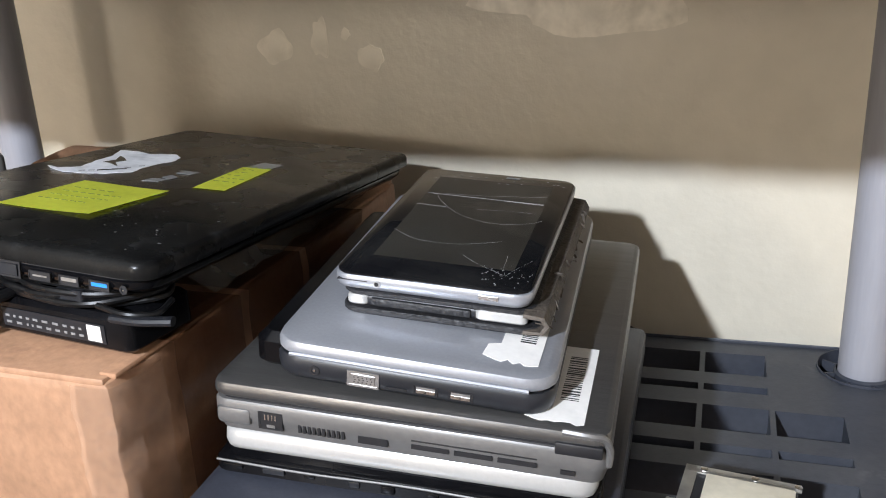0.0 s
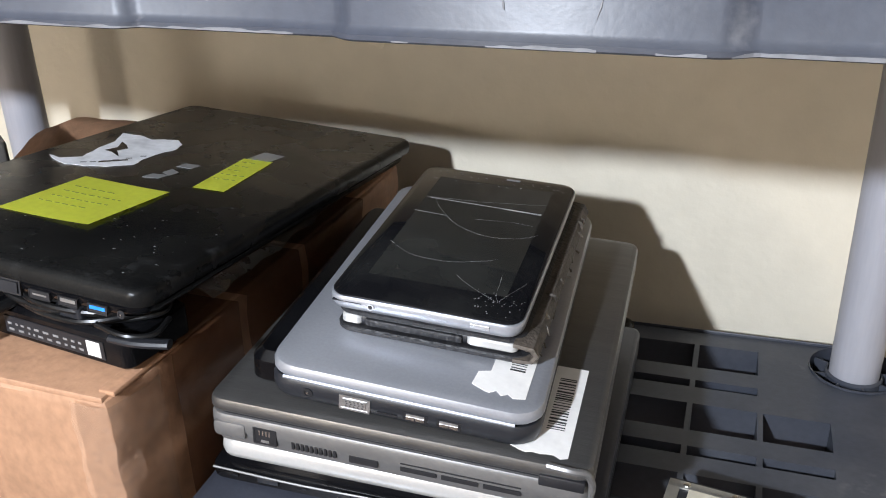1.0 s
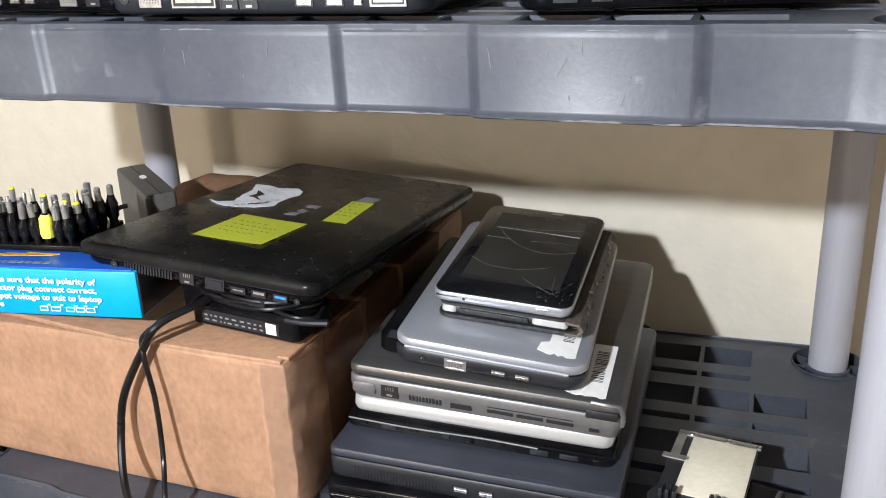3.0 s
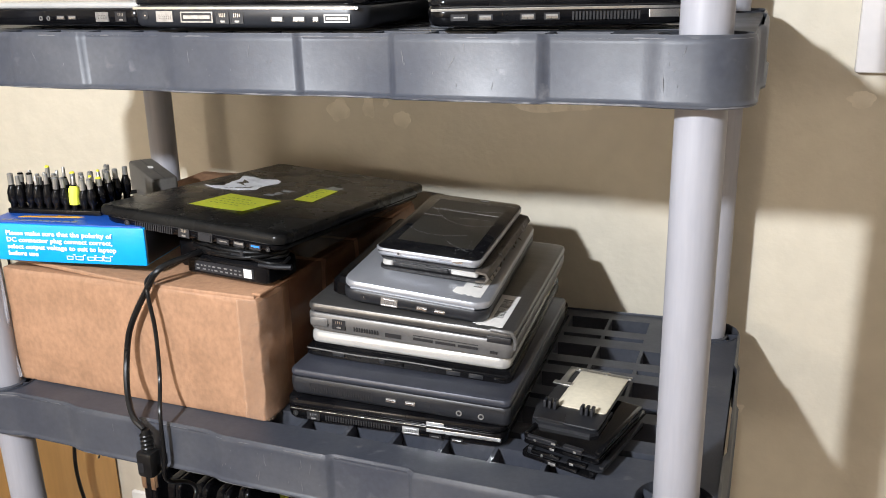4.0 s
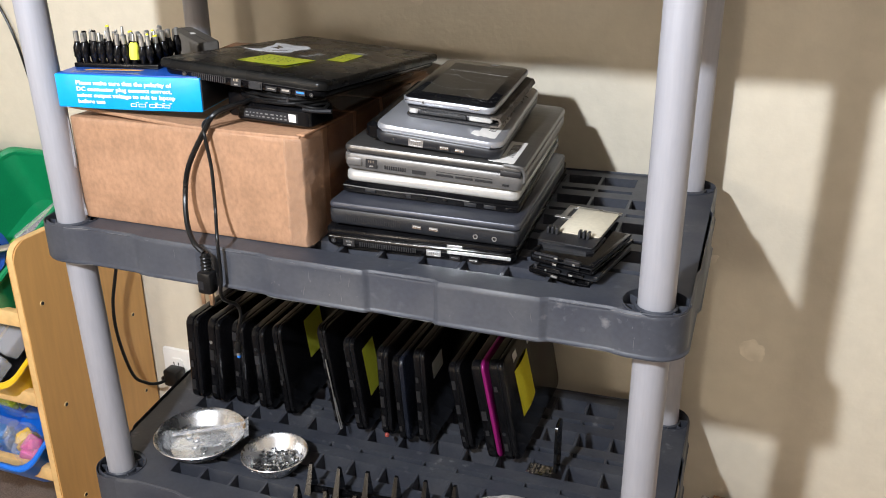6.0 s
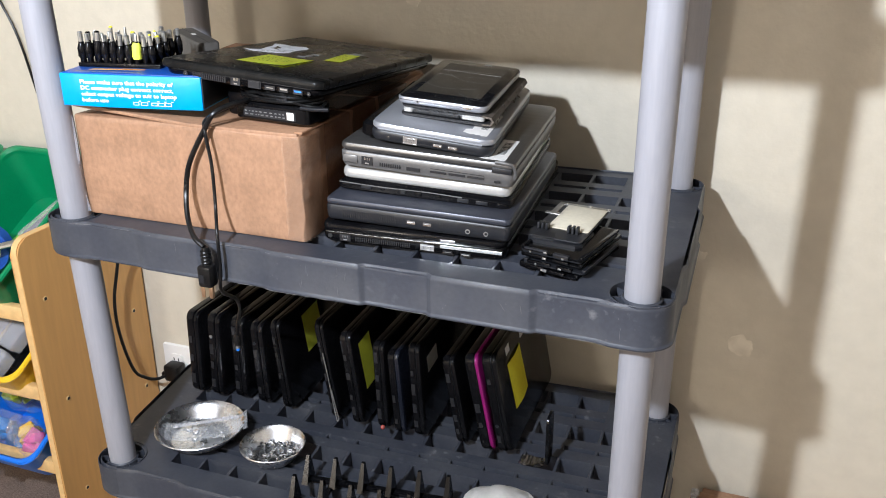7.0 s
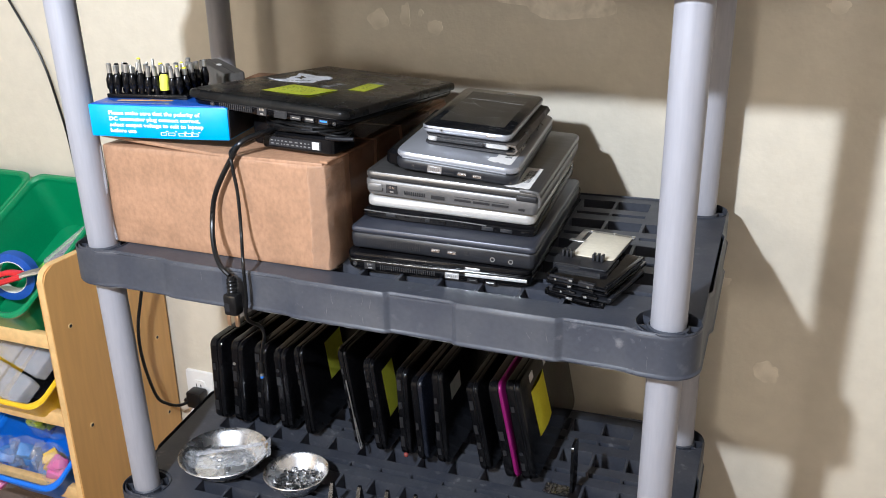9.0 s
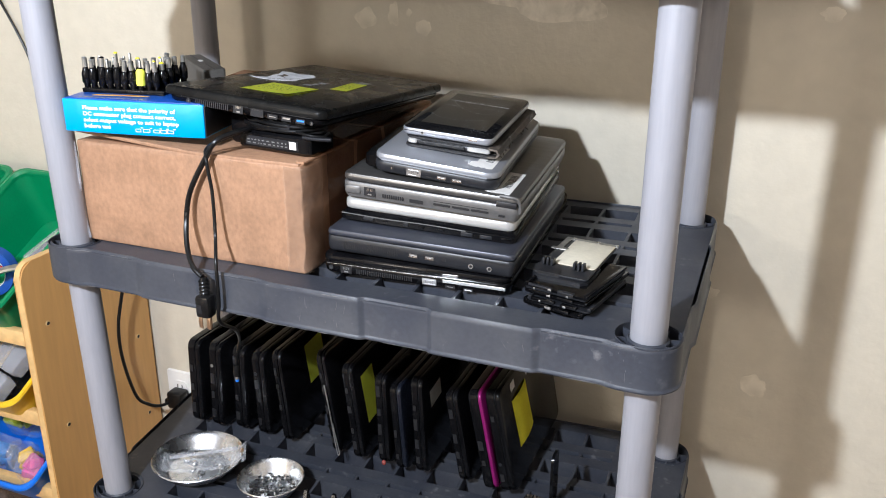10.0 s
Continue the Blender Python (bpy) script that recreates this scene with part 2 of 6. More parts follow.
def slab(bm, w, l, r, profile, mi=0, at=(0, 0, 0), seg=5, m=None):
    """A rounded slab: profile holds (inset, z) from the bottom up."""
    rings = []
    for inset, z in profile:
        pts = ring_points(w - 2 * inset, l - 2 * inset, r - inset * 0.6, seg)
        rings.append([bm.verts.new((x + inset + at[0], y + inset + at[1], z + at[2])) for x, y in pts])
    n = len(rings[0])
    fs = []
    for a, b in zip(rings, rings[1:]):
        fs += [bm.faces.new((a[i], a[(i + 1) % n], b[(i + 1) % n], b[i])) for i in range(n)]
    fs.append(bm.faces.new(rings[0][::-1]))
    fs.append(bm.faces.new(rings[-1]))
    for f in fs:
        f.material_index = mi
    if m is not None:
        bmesh.ops.transform(bm, matrix=m, verts=[v for rg in rings for v in rg])
    return rings


def lathe(bm, profile, seg=28, mi=0, at=(0, 0, 0), caps=True, m=None):
    """Turns (radius, z) points round the z axis."""
    rings = []
    for r, z in profile:
        rings.append([bm.verts.new((at[0] + r * math.cos(2 * math.pi * k / seg), at[1] + r * math.sin(2 * math.pi * k / seg), at[2] + z)) for k in range(seg)])
    fs = []
    for a, b in zip(rings, rings[1:]):
        fs += [bm.faces.new((a[i], a[(i + 1) % seg], b[(i + 1) % seg], b[i])) for i in range(seg)]
    if caps:
        fs += [bm.faces.new(rings[0][::-1]), bm.faces.new(rings[-1])]
    for f in fs:
        f.material_index = mi
    if m is not None:
        bmesh.ops.transform(bm, matrix=m, verts=[v for rg in rings for v in rg])
    return rings


def smooth_path(points, steps=8):
    p = [Vector(q) for q in points]
    p = [2 * p[0] - p[1]] + p + [2 * p[-1] - p[-2]]
    out = []
    for i in range(1, len(p) - 2):
        for k in range(steps):
            t = k / steps
            a, b, c, d = p[i - 1:i + 3]
            out.append(0.5 * (2 * b + (c - a) * t + (2 * a - 5 * b + 4 * c - d) * t * t + (3 * b - a - 3 * c + d) * t ** 3))
    return out + [p[-2]]


def tube(bm, points, r, seg=10, mi=0, steps=8, flat=1.0):
    path = smooth_path(points, steps) if steps > 1 else [Vector(q) for q in points]
    up = Vector((0.13, 0.21, 0.97))
    rings = []
    for i, q in enumerate(path):
        way = (path[min(i + 1, len(path) - 1)] - path[max(i - 1, 0)]).normalized()
        side = way.cross(up).normalized()
        up2 = side.cross(way).normalized()
        rings.append([bm.verts.new(q + r * (math.cos(2 * math.pi * k / seg) * side + flat * math.sin(2 * math.pi * k / seg) * up2)) for k in range(seg)])
    fs = []
    for a, b in zip(rings, rings[1:]):
        fs += [bm.faces.new((a[i], a[(i + 1) % seg], b[(i + 1) % seg], b[i])) for i in range(seg)]
    fs += [bm.faces.new(rings[0][::-1]), bm.faces.new(rings[-1])]
    for f in fs:
        f.material_index = mi


def plate(bm, pts, z0, z1, mi=0):
    """A flat plate over a plan outline."""
    a = [bm.verts.new((x, y, z0)) for x, y in pts]
    b = [bm.verts.new((x, y, z1)) for x, y in pts]
    n = len(pts)
    fs = [bm.faces.new((a[i], a[(i + 1) % n], b[(i + 1) % n], b[i])) for i in range(n)]
    fs += [bm.faces.new(a[::-1]), bm.faces.new(b)]
    for f in fs:
        f.material_index = mi
    return a + b


def from_corners(fl, fr, back, drop=0.0):
    """A pose whose x runs from fl to fr and whose y runs along back; the origin lies drop below fl."""
    x = (Vector(fr) - Vector(fl)).normalized()
    y = Vector(back)
    y = (y - x * y.dot(x)).normalized()
    z = x.cross(y)
    m = Matrix((x, y, z)).transposed().to_4x4()
    m.translation = Vector(fl) - z * drop
    return m


def writing(name, text, size, mat, parent, m, depth=0.0002):
    cu = bpy.data.curves.new(name, "FONT")
    cu.body, cu.size, cu.extrude, cu.resolution_u, cu.offset = text, size, depth, 2, 0.00022 * size / 0.01
    tmp = bpy.data.objects.new(name + "_tmp", cu)
    scene.collection.objects.link(tmp)
    me = bpy.data.meshes.new_from_object(tmp.evaluated_get(bpy.context.evaluated_depsgraph_get()))
    bpy.data.objects.remove(tmp)
    bpy.data.curves.remove(cu)
    me.materials.clear()
    me.materials.append(mat)
    ob = new(name, me)
    ob.parent = parent
    ob.matrix_basis = m
    return ob


# ---- the room ----
def setting(name, lo, hi, mat, label, bevel=0.0):
    bm = bmesh.new()
    box(bm, lo, hi, 0, bevel)
    return tagged(part(name, bm, mat, smooth=0), label, name.split("_")[0], kind="structure")


WALL_Y = 0.53
setting("wall_north", (-2.7, WALL_Y, 0), (2.3, WALL_Y + 0.12, 2.95), M_WALL, "beige semi-gloss painted wall with fine orange-peel texture")
# Unseen walls and ceiling, added to close the room and bounce light.
setting("wall_south", (-2.7, -5.32, 0), (2.3, -5.2, 2.95), M_ROOM, "unseen plain wall added across the room for bounce light")
setting("wall_west", (-2.82, -5.2, 0), (-2.7, WALL_Y, 2.95), M_ROOM, "unseen plain side wall added for bounce light")
setting("wall_east", (2.3, -5.2, 0), (2.42, WALL_Y, 2.95), M_ROOM, "unseen plain side wall added for bounce light")
setting("floor", (-2.7, -5.2, -0.05), (2.3, WALL_Y, 0), M_CARPET, "brown-grey short pile carpet floor")
setting("ceiling", (-2.7, -5.2, 2.95), (2.3, WALL_Y, 3.05), M_CEIL, "unseen plain ceiling added for bounce light")


# Unseen globe added around the fill light to soften the shadows.
def fill_globe():
    t = thing("fill_light", pose(FILL_GLOBE.x, FILL_GLOBE.y, FILL_GLOBE.z + 0.21), "unseen round glowing globe added as a fill light", "light")
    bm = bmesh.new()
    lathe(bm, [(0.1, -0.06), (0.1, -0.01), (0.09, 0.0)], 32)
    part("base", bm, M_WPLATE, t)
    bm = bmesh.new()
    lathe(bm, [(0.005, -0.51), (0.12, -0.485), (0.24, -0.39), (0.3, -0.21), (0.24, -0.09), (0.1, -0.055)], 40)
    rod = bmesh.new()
    lathe(rod, [(0.008, -0.01), (0.008, 2.93 - FILL_GLOBE.z - 0.21), (0.05, 2.935 - FILL_GLOBE.z - 0.21), (0.05, 2.95 - FILL_GLOBE.z - 0.21)], 20)
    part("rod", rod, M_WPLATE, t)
    ob = part("globe", bm, M_BULB, t, "glowing globe of the added fill light", 0.9)
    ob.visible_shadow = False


def floor_lamp():
    t = thing("floor_lamp", pose(LAMP.x, LAMP.y, 0), "slim black floor lamp with a bare glowing bulb", "lamp")
    bm = bmesh.new()
    lathe(bm, [(0.13, 0.0), (0.13, 0.015), (0.02, 0.03)], 32)
    part("base", bm, M_BLACK, t)
    bm = bmesh.new()
    tube(bm, [(0, -0.08, 0.02), (0, -0.08, 1.0), (0, -0.08, 1.62), (0, -0.05, 1.7), (0, 0.0, 1.722)], 0.011, 10, 0, 6)
    part("pole", bm, M_BLACK, t)
    bm = bmesh.new()
    lathe(bm, [(0.02, 1.715), (0.022, 1.74), (0.018, 1.762)], 20)
    part("socket", bm, M_BLACK, t)
    bm = bmesh.new()
    lathe(bm, [(0.015, 1.76), (0.026, 1.78), (0.034, 1.805), (0.026, 1.83), (0.004, 1.842)], 20)
    ob = part("bulb", bm, M_BULB, t, "glowing bare bulb", 0.9)
    ob.visible_shadow = False


fill_globe()
floor_lamp()

# ---- the shelving unit ----
POSTS = [(-0.567, 0.02), (0.258, 0.02), (0.258, 0.455), (-0.567, 0.455)]
TIER_TOPS = [0.098, 0.529, 0.952, 1.378, 1.804]
TIER_H = 0.056
CORNER_R = 0.0395


def skew(v):
    """Skews the unit's back and leans its front left column to fit the camera's view."""
    a = (0.258 - v.x) / 0.825
    b = (v.y - 0.02) / 0.435
    lean = 0.026 * (v.z - 0.952) * a * (1 - b)
    return Vector((v.x - 0.035 * a * b - 0.009 * (1 - a) * b - lean, v.y - 0.04 * a * b, v.z))


def tier_plate(z_top):
    """The pierced top of one tier, with its pockets cut through."""
    holes_x = []
    x0, pitch = -0.5375, 0.0553
    for k in range(14):
        a = x0 + pitch * k
        holes_x.append((a + 0.0022, a + pitch - 0.0022))
    rows = [(0.034, 0.064), (0.089, 0.101), (0.126, 0.166), (0.19, 0.202), (0.226, 0.266), (0.29, 0.302), (0.324, 0.364), (0.39, 0.402), (0.424, 0.466)]
    xs = sorted({-0.603, -0.567, *[v for h in holes_x for v in h], 0.258, 0.294})
    ys = sorted({-0.0135, 0.02, *[v for h in rows for v in h], 0.455, 0.491})
    nx, ny = len(xs) - 1, len(ys) - 1

    def is_hole(i, j):
        cx, cy = (xs[i] + xs[i + 1]) / 2, (ys[j] + ys[j + 1]) / 2
        if not -0.567 < cx < 0.258 and not 0.02 < cy < 0.455:
            return True
        if not any(a < cx < b for a, b in rows_set(j)):
            return False
        if min(math.hypot(cx - p[0], cy - p[1]) for p in POSTS) < 0.082:
            return False
        return any(a < cx < b for a, b in holes_x)

    def rows_set(j):
        cy = (ys[j] + ys[j + 1]) / 2
        return [(-9, 9)] if any(a < cy < b for a, b in rows) else []

    bm = bmesh.new()
    grid = {}

    def vert(i, j, k):
        if (i, j, k) not in grid:
            grid[i, j, k] = bm.verts.new((xs[i], ys[j], z_top - (0.0 if k == 0 else 0.042)))
        return grid[i, j, k]

    solid = [[not is_hole(i, j) for j in range(ny)] for i in range(nx)]

    def filled(i, j):
        return 0 <= i < nx and 0 <= j < ny and solid[i][j]

    for i in range(nx):
        for j in range(ny):
            if not solid[i][j]:
                continue
            for k in (0, 1):
                bm.faces.new([vert(i, j, k), vert(i + 1, j, k), vert(i + 1, j + 1, k), vert(i, j + 1, k)])
            for di, dj, e in ((-1, 0, ((0, 0), (0, 1))), (1, 0, ((1, 0), (1, 1))), (0, -1, ((0, 0), (1, 0))), (0, 1, ((0, 1), (1, 1)))):
                if not filled(i + di, j + dj):
                    (a, b), (c, d) = e
                    bm.faces.new([vert(i + a, j + b, 0), vert(i + c, j + d, 0), vert(i + c, j + d, 1), vert(i + a, j + b, 1)])
    bmesh.ops.recalc_face_normals(bm, faces=bm.faces)
    me = bpy.data.meshes.new("tmp")
    bm.to_mesh(me)
    bm.free()
    ob = new("tmp", me)
    cut = bmesh.new()
    for p in POSTS:
        lathe(cut, [(0.0384, z_top - 0.2), (0.0372, z_top + 0.1)], 40, at=(p[0], p[1], 0))
    bmesh.ops.recalc_face_normals(cut, faces=cut.faces)
    cme = bpy.data.meshes.new("tmpc")
    cut.to_mesh(cme)
    cut.free()
    cob = new("tmpc", cme)
    md = ob.modifiers.new("cut", "BOOLEAN")
    md.object, md.operation, md.solver = cob, "DIFFERENCE", "EXACT"
    out = bpy.data.meshes.new_from_object(ob.evaluated_get(bpy.context.evaluated_depsgraph_get()))
    bpy.data.objects.remove(ob)
    bpy.data.objects.remove(cob)
    return out


def rim_line():
    """The plan outline of the tier's skirt, one closed run with rounded corners and stepped panels."""
    r = CORNER_R
    lo, hi, y0, y1 = POSTS[0][0], POSTS[1][0], POSTS[0][1], POSTS[2][1]

    def arc(cx, cy, a0):
        return [(cx + r * math.cos(radians(a0 + 90 * k / 12)), cy + r * math.sin(radians(a0 + 90 * k / 12))) for k in range(13)]

    pts = arc(lo, y0, 180)
    sunk = 0.0
    for x, wide in ((-0.532, 0.014), (-0.432, 0.012), (-0.334, 0.005), (-0.232, 0.012), (-0.09, 0.005), (0.002, 0.005), (0.1355, 0.006), (0.222, 0.012)):
        after = 0.0055 - sunk
        for k in range(5):
            f = k / 4
            pts.append((x + wide * (2 * f - 1), y0 - r + sunk + (after - sunk) * f * f * (3 - 2 * f)))
        sunk = after
    pts += arc(hi, y0, -90)
    for y, d in ((0.12, 0.004), (0.34, -0.004)):
        pts += [(hi + r + (0 if d > 0 else 0.004), y - 0.006), (hi + r + (0.004 if d > 0 else 0), y + 0.006)]
    pts += arc(hi, y1, 0) + arc(lo, y1, 90)
    for y, d in ((0.34, 0.004), (0.12, -0.004)):
        pts += [(lo - r - (0 if d > 0 else 0.004), y + 0.006), (lo - r - (0.004 if d > 0 else 0), y - 0.006)]
    return pts


def worn_lip(bm, run, z_top, h, seed):
    """Broken pale strips along the chafed lower lip and upper edge of the front skirt."""
    pts = []
    for a, b in zip(run, run[1:]):
        a, b = Vector(a), Vector(b)
        m = max(1, int((b - a).length / 0.003))
        pts += [a.lerp(b, k / m) for k in range(m)]
    for z, off, tall, need in ((-h + 0.0006, 0.0031, 0.0014, -0.02), (-0.0034, -0.0004, 0.0012, 0.14)):
        last = None
        for i in range(1, len(pts) - 1):
            p, d = pts[i], (pts[i + 1] - pts[i - 1]).normalized()
            f = noise.noise(Vector((p.x * 28, seed, z * 50))) + 0.5 * noise.noise(Vector((p.x * 150, seed, 3)))
            if f < need or p.y > POSTS[0][1]:
                last = None
                continue
            t = tall * min(1.0, 0.25 + 1.6 * (f - need))
            now = [bm.verts.new(skew(Vector((p.x + d.y * off, p.y - d.x * off, z_top + z + g)))) for g in (0, t)]
            if last:
                bm.faces.new((last[0], now[0], now[1], last[1]))
            last = now
    for v in [v for v in bm.verts if not v.link_faces]:
        bm.verts.remove(v)


def skirt(bm, run, z_top, h):
    """Sweeps the skirt's section along the closed outline."""
    prof = [(0.0016, -h), (0.0027, -h + 0.0008), (0.0028, -h + 0.0026), (0.001, -h + 0.004), (0.0, -h + 0.006), (0.0, -0.0075), (-0.0008, -0.0035), (-0.0024, -0.0012), (-0.0028, 0.0), (-0.0034, -0.001), (-0.0034, -0.006), (-0.0034, -h)]
    n, k = len(run), len(prof)
    rings = []
    for i, p in enumerate(run):
        d = (Vector(run[(i + 1) % n]) - Vector(run[i - 1])).normalized()
        rings.append([bm.verts.new((p[0] + d.y * o, p[1] - d.x * o, z_top + z)) for o, z in prof])
    for i in range(n):
        a, b = rings[i], rings[(i + 1) % n]
        for j in range(k):
            bm.faces.new((a[j], b[j], b[(j + 1) % k], a[(j + 1) % k]))


bm = bmesh.new()
box(bm, (0.0243, -0.0009, -0.048), (0.0372, 0.0009, -0.006))
RIB = mesh_of("socket_rib", bm, M_TIER, 0)
unit = thing("shelving_unit", pose(0, 0, 0), "freestanding dark grey plastic shelving unit with pale grey round posts", "shelf")
for z_top in TIER_TOPS:
    bm = bmesh.new()
    bm.from_mesh(tier_plate(z_top - 0.003))
    skirt(bm, rim_line(), z_top, TIER_H)
    for v in bm.verts:
        v.co = skew(v.co)
    tier = part("shelf_tier", bm, M_TIER, unit, "dusty dark grey moulded plastic tier with rows of pockets", 0.5)
    rnd = random.Random(int(z_top * 1000))
    marks = bmesh.new()
    for k in range(30):
        lo, hi = rnd.choice(((-0.224, -0.1), (-0.224, -0.1), (0.01, 0.126), (0.23, 0.25), (-0.425, -0.345)))
        x, z = rnd.uniform(lo, hi), z_top - rnd.uniform(0.009, TIER_H - 0.01)
        d, a = rnd.choice((0.0008, 0.001, 0.0014, 0.002, 0.007)), rnd.gauss(1.57, 0.2)
        t = rnd.uniform(0.0002, 0.0005)
        ux, uz = d * math.cos(a), d * math.sin(a)
        q = [(x - ux, z - uz), (x - ux * 0.4 - uz / d * t, z - uz * 0.4 + ux / d * t), (x + ux, z + uz), (x + ux * 0.3 + uz / d * t, z + uz * 0.3 - ux / d * t)]
        marks.faces.new([marks.verts.new(skew(Vector((px, POSTS[0][1] - CORNER_R - 0.0004, min(max(pz, z_top - TIER_H + 0.008), z_top - 0.008))))) for px, pz in q])
    worn_lip(marks, rim_line(), z_top, TIER_H, z_top * 7)
    tagged(part("scuffing", marks, M_SCUFF, tier, "fine pale scratches and specks", 0), kind="stuff")
    for p in POSTS:
        c = skew(Vector((p[0], p[1], z_top)))
        cup = bmesh.new()
        lathe(cup, [(0.0386, -TIER_H + 0.004), (0.0387, -0.004), (0.0386, -0.001), (0.0376, -0.0012), (0.0374, -0.048), (0.0245, -0.048), (0.0242, -0.006), (0.0222, -0.004), (0.022, -TIER_H + 0.002)], 40, at=(c.x, c.y, z_top), caps=False)
        part("post_socket", cup, M_TIER, tier, "round corner socket", 0.7)
        for k in range(8):
            rib = new("socket_rib", RIB)
            rib.parent = tier
            rib.matrix_basis = Matrix.Translation((c.x, c.y, z_top)) @ Matrix.Rotation(2 * math.pi * (k + 0.3) / 8, 4, "Z")
for lo, hi in [(0.0, TIER_TOPS[0] - 0.01)] + [(a - 0.03, b - TIER_H + 0.03) for a, b in zip(TIER_TOPS, TIER_TOPS[1:])]:
    for p in POSTS:
        bm = bmesh.new()
        lathe(bm, [(0.0205, lo), (0.021, lo + 0.01), (0.021, hi - 0.01), (0.0205, hi)], 40)
        for v in bm.verts:
            c = skew(Vector((p[0], p[1], v.co.z)))
            v.co += Vector((c.x, c.y, 0))
        part("post", bm, M_POST, unit, "smooth pale grey plastic post", 0.7)


# ---- things on the wall ----
# Pale plates paint spots of reflected glare onto the wall.
M_PATCH = material("filler_smear", (0.78, 0.72, 0.6), 0.24, grain=0.08, grain_scale=90, stain=0.25, stain_scale=40, stain_colour=(0.62, 0.57, 0.465), spec=0.55)
for x, z, w, h in ((-0.291, 1.233, 0.026, 0.05), (-0.235, 1.212, 0.032, 0.034), (-0.262, 1.236, 0.014, 0.014), (-0.004, 1.262, 0.25, 0.066), (-0.345, 1.224, 0.05, 0.05), (0.377, 0.643, 0.055, 0.055), (0.29, 0.803, 0.03, 0.026), (0.41, 1.262, 0.04, 0.03)):
    bm = bmesh.new()
    ring = []
    for k in range(36):
        f = 2 * math.pi * k / 36
        r = 0.38 + 0.17 * noise.noise(Vector((1.5 * math.cos(f) + 30 * x, 1.5 * math.sin(f) + 30 * z, 0.5))) + 0.03 * noise.noise(Vector((5 * math.cos(f), 5 * math.sin(f), 40 * x)))
        ring.append((r * w * math.cos(f), r * h * math.sin(f)))
    plate(bm, ring, 0.0, 0.0005)
    part("filler_smear", bm, M_PATCH, bpy.data.objects["wall_north"], "", 0, pose(x, WALL_Y - 0.0001, z, 90, 0, 0))


def wall_panel():
    t = thing("wall_panel", pose(0.397, WALL_Y, 1.297), "white metal cabinet panel fixed flat on the wall", "panel")
    bm = bmesh.new()
    box(bm, (0, -0.018, 0), (0.42, 0.0, 0.6), 0, 0.003)
    part("body", bm, M_PANEL, t)


wall_panel()


def wall_outlet():
    t = thing("wall_outlet", pose(-0.872, WALL_Y, 0.305), "white plastic wall outlet plate low on the wall", "outlet")
    bm = bmesh.new()
    slab(bm, 0.075, 0.118, 0.006, [(0, 0), (0.0, 0.003), (0.002, 0.006)], m=pose(0, 0, 0, 90, 0, 0))
    part("plate", bm, M_WPLATE, t)
    for z in (0.02, 0.066):
        bm = bmesh.new()
        slab(bm, 0.033, 0.03, 0.008, [(0, 0), (0.001, 0.0085)], m=pose(0.021, 0, z, 90, 0, 0))
        for dx in (0.009, 0.021):
            box(bm, (0.021 + dx - 0.0012, -0.0089, z + 0.012), (0.021 + dx + 0.0012, -0.0086, z + 0.02), 1)
        part("socket", bm, [M_WPLATE, M_PORT], t)


wall_outlet()


def cable_thing(name, pts, r, mat, label, category="cable", steps=8, kind=""):
    bm = bmesh.new()
    tube(bm, pts, r, 10, 0, steps)
    return tagged(part(name, bm, mat), label, category, kind=kind)


cable_thing("wall_cable", [(-1.26, 0.522, 1.34), (-1.195, 0.522, 1.23), (-1.141, 0.522, 1.126), (-1.116, 0.522, 1.031), (-1.1, 0.524, 0.9), (-1.095, 0.524, 0.6)], 0.0027, M_RUBBER, "thin dark grey cable hanging down the wall")


def plugged_cord():
    t = thing("plugged_cord", pose(0, 0, 0), "black power cord plugged into the wall outlet", "power cord")
    bm = bmesh.new()
    tube(bm, [(-0.8, 0.47, 1.05), (-0.845, 0.46, 0.85), (-0.872, 0.42, 0.655), (-0.876, 0.4, 0.58), (-0.878, 0.403, 0.5), (-0.876, 0.425, 0.405), (-0.868, 0.45, 0.372), (-0.858, 0.472, 0.358), (-0.848, 0.488, 0.358), (-0.842, 0.497, 0.36)], 0.0036)
    part("cord", bm, M_RUBBER, t)
    bm = bmesh.new()
    box(bm, (-0.85, 0.488, 0.345), (-0.812, 0.521, 0.385), 0, 0.005)
    box(bm, (-0.862, 0.494, 0.349), (-0.848, 0.506, 0.362), 0, 0.003)
    part("plug", bm, M_RUBBER, t, "black moulded plug")


plugged_cord()


def leaning_card():
    t = thing("cardboard_sheet", pose(0.335, 0.468, 0), "flattened brown cardboard box standing against the wall", "cardboard")
    bm = bmesh.new()
    for k in range(3):
        box(bm, (0.004 * k, 0.018 * k, 0), (0.52 - 0.01 * k, 0.018 * k + 0.015, 0.347 - 0.003 * k), 0, 0.002)
    part("folded_panel", bm, M_KRAFT, t)
    bm = bmesh.new()
    box(bm, (-0.012, 0.01, 0.31), (0.002, 0.03, 0.352), 0, 0.003)
    part("torn_tape", bm, M_CLEAR, t, "loose end of clear tape")


leaning_card()


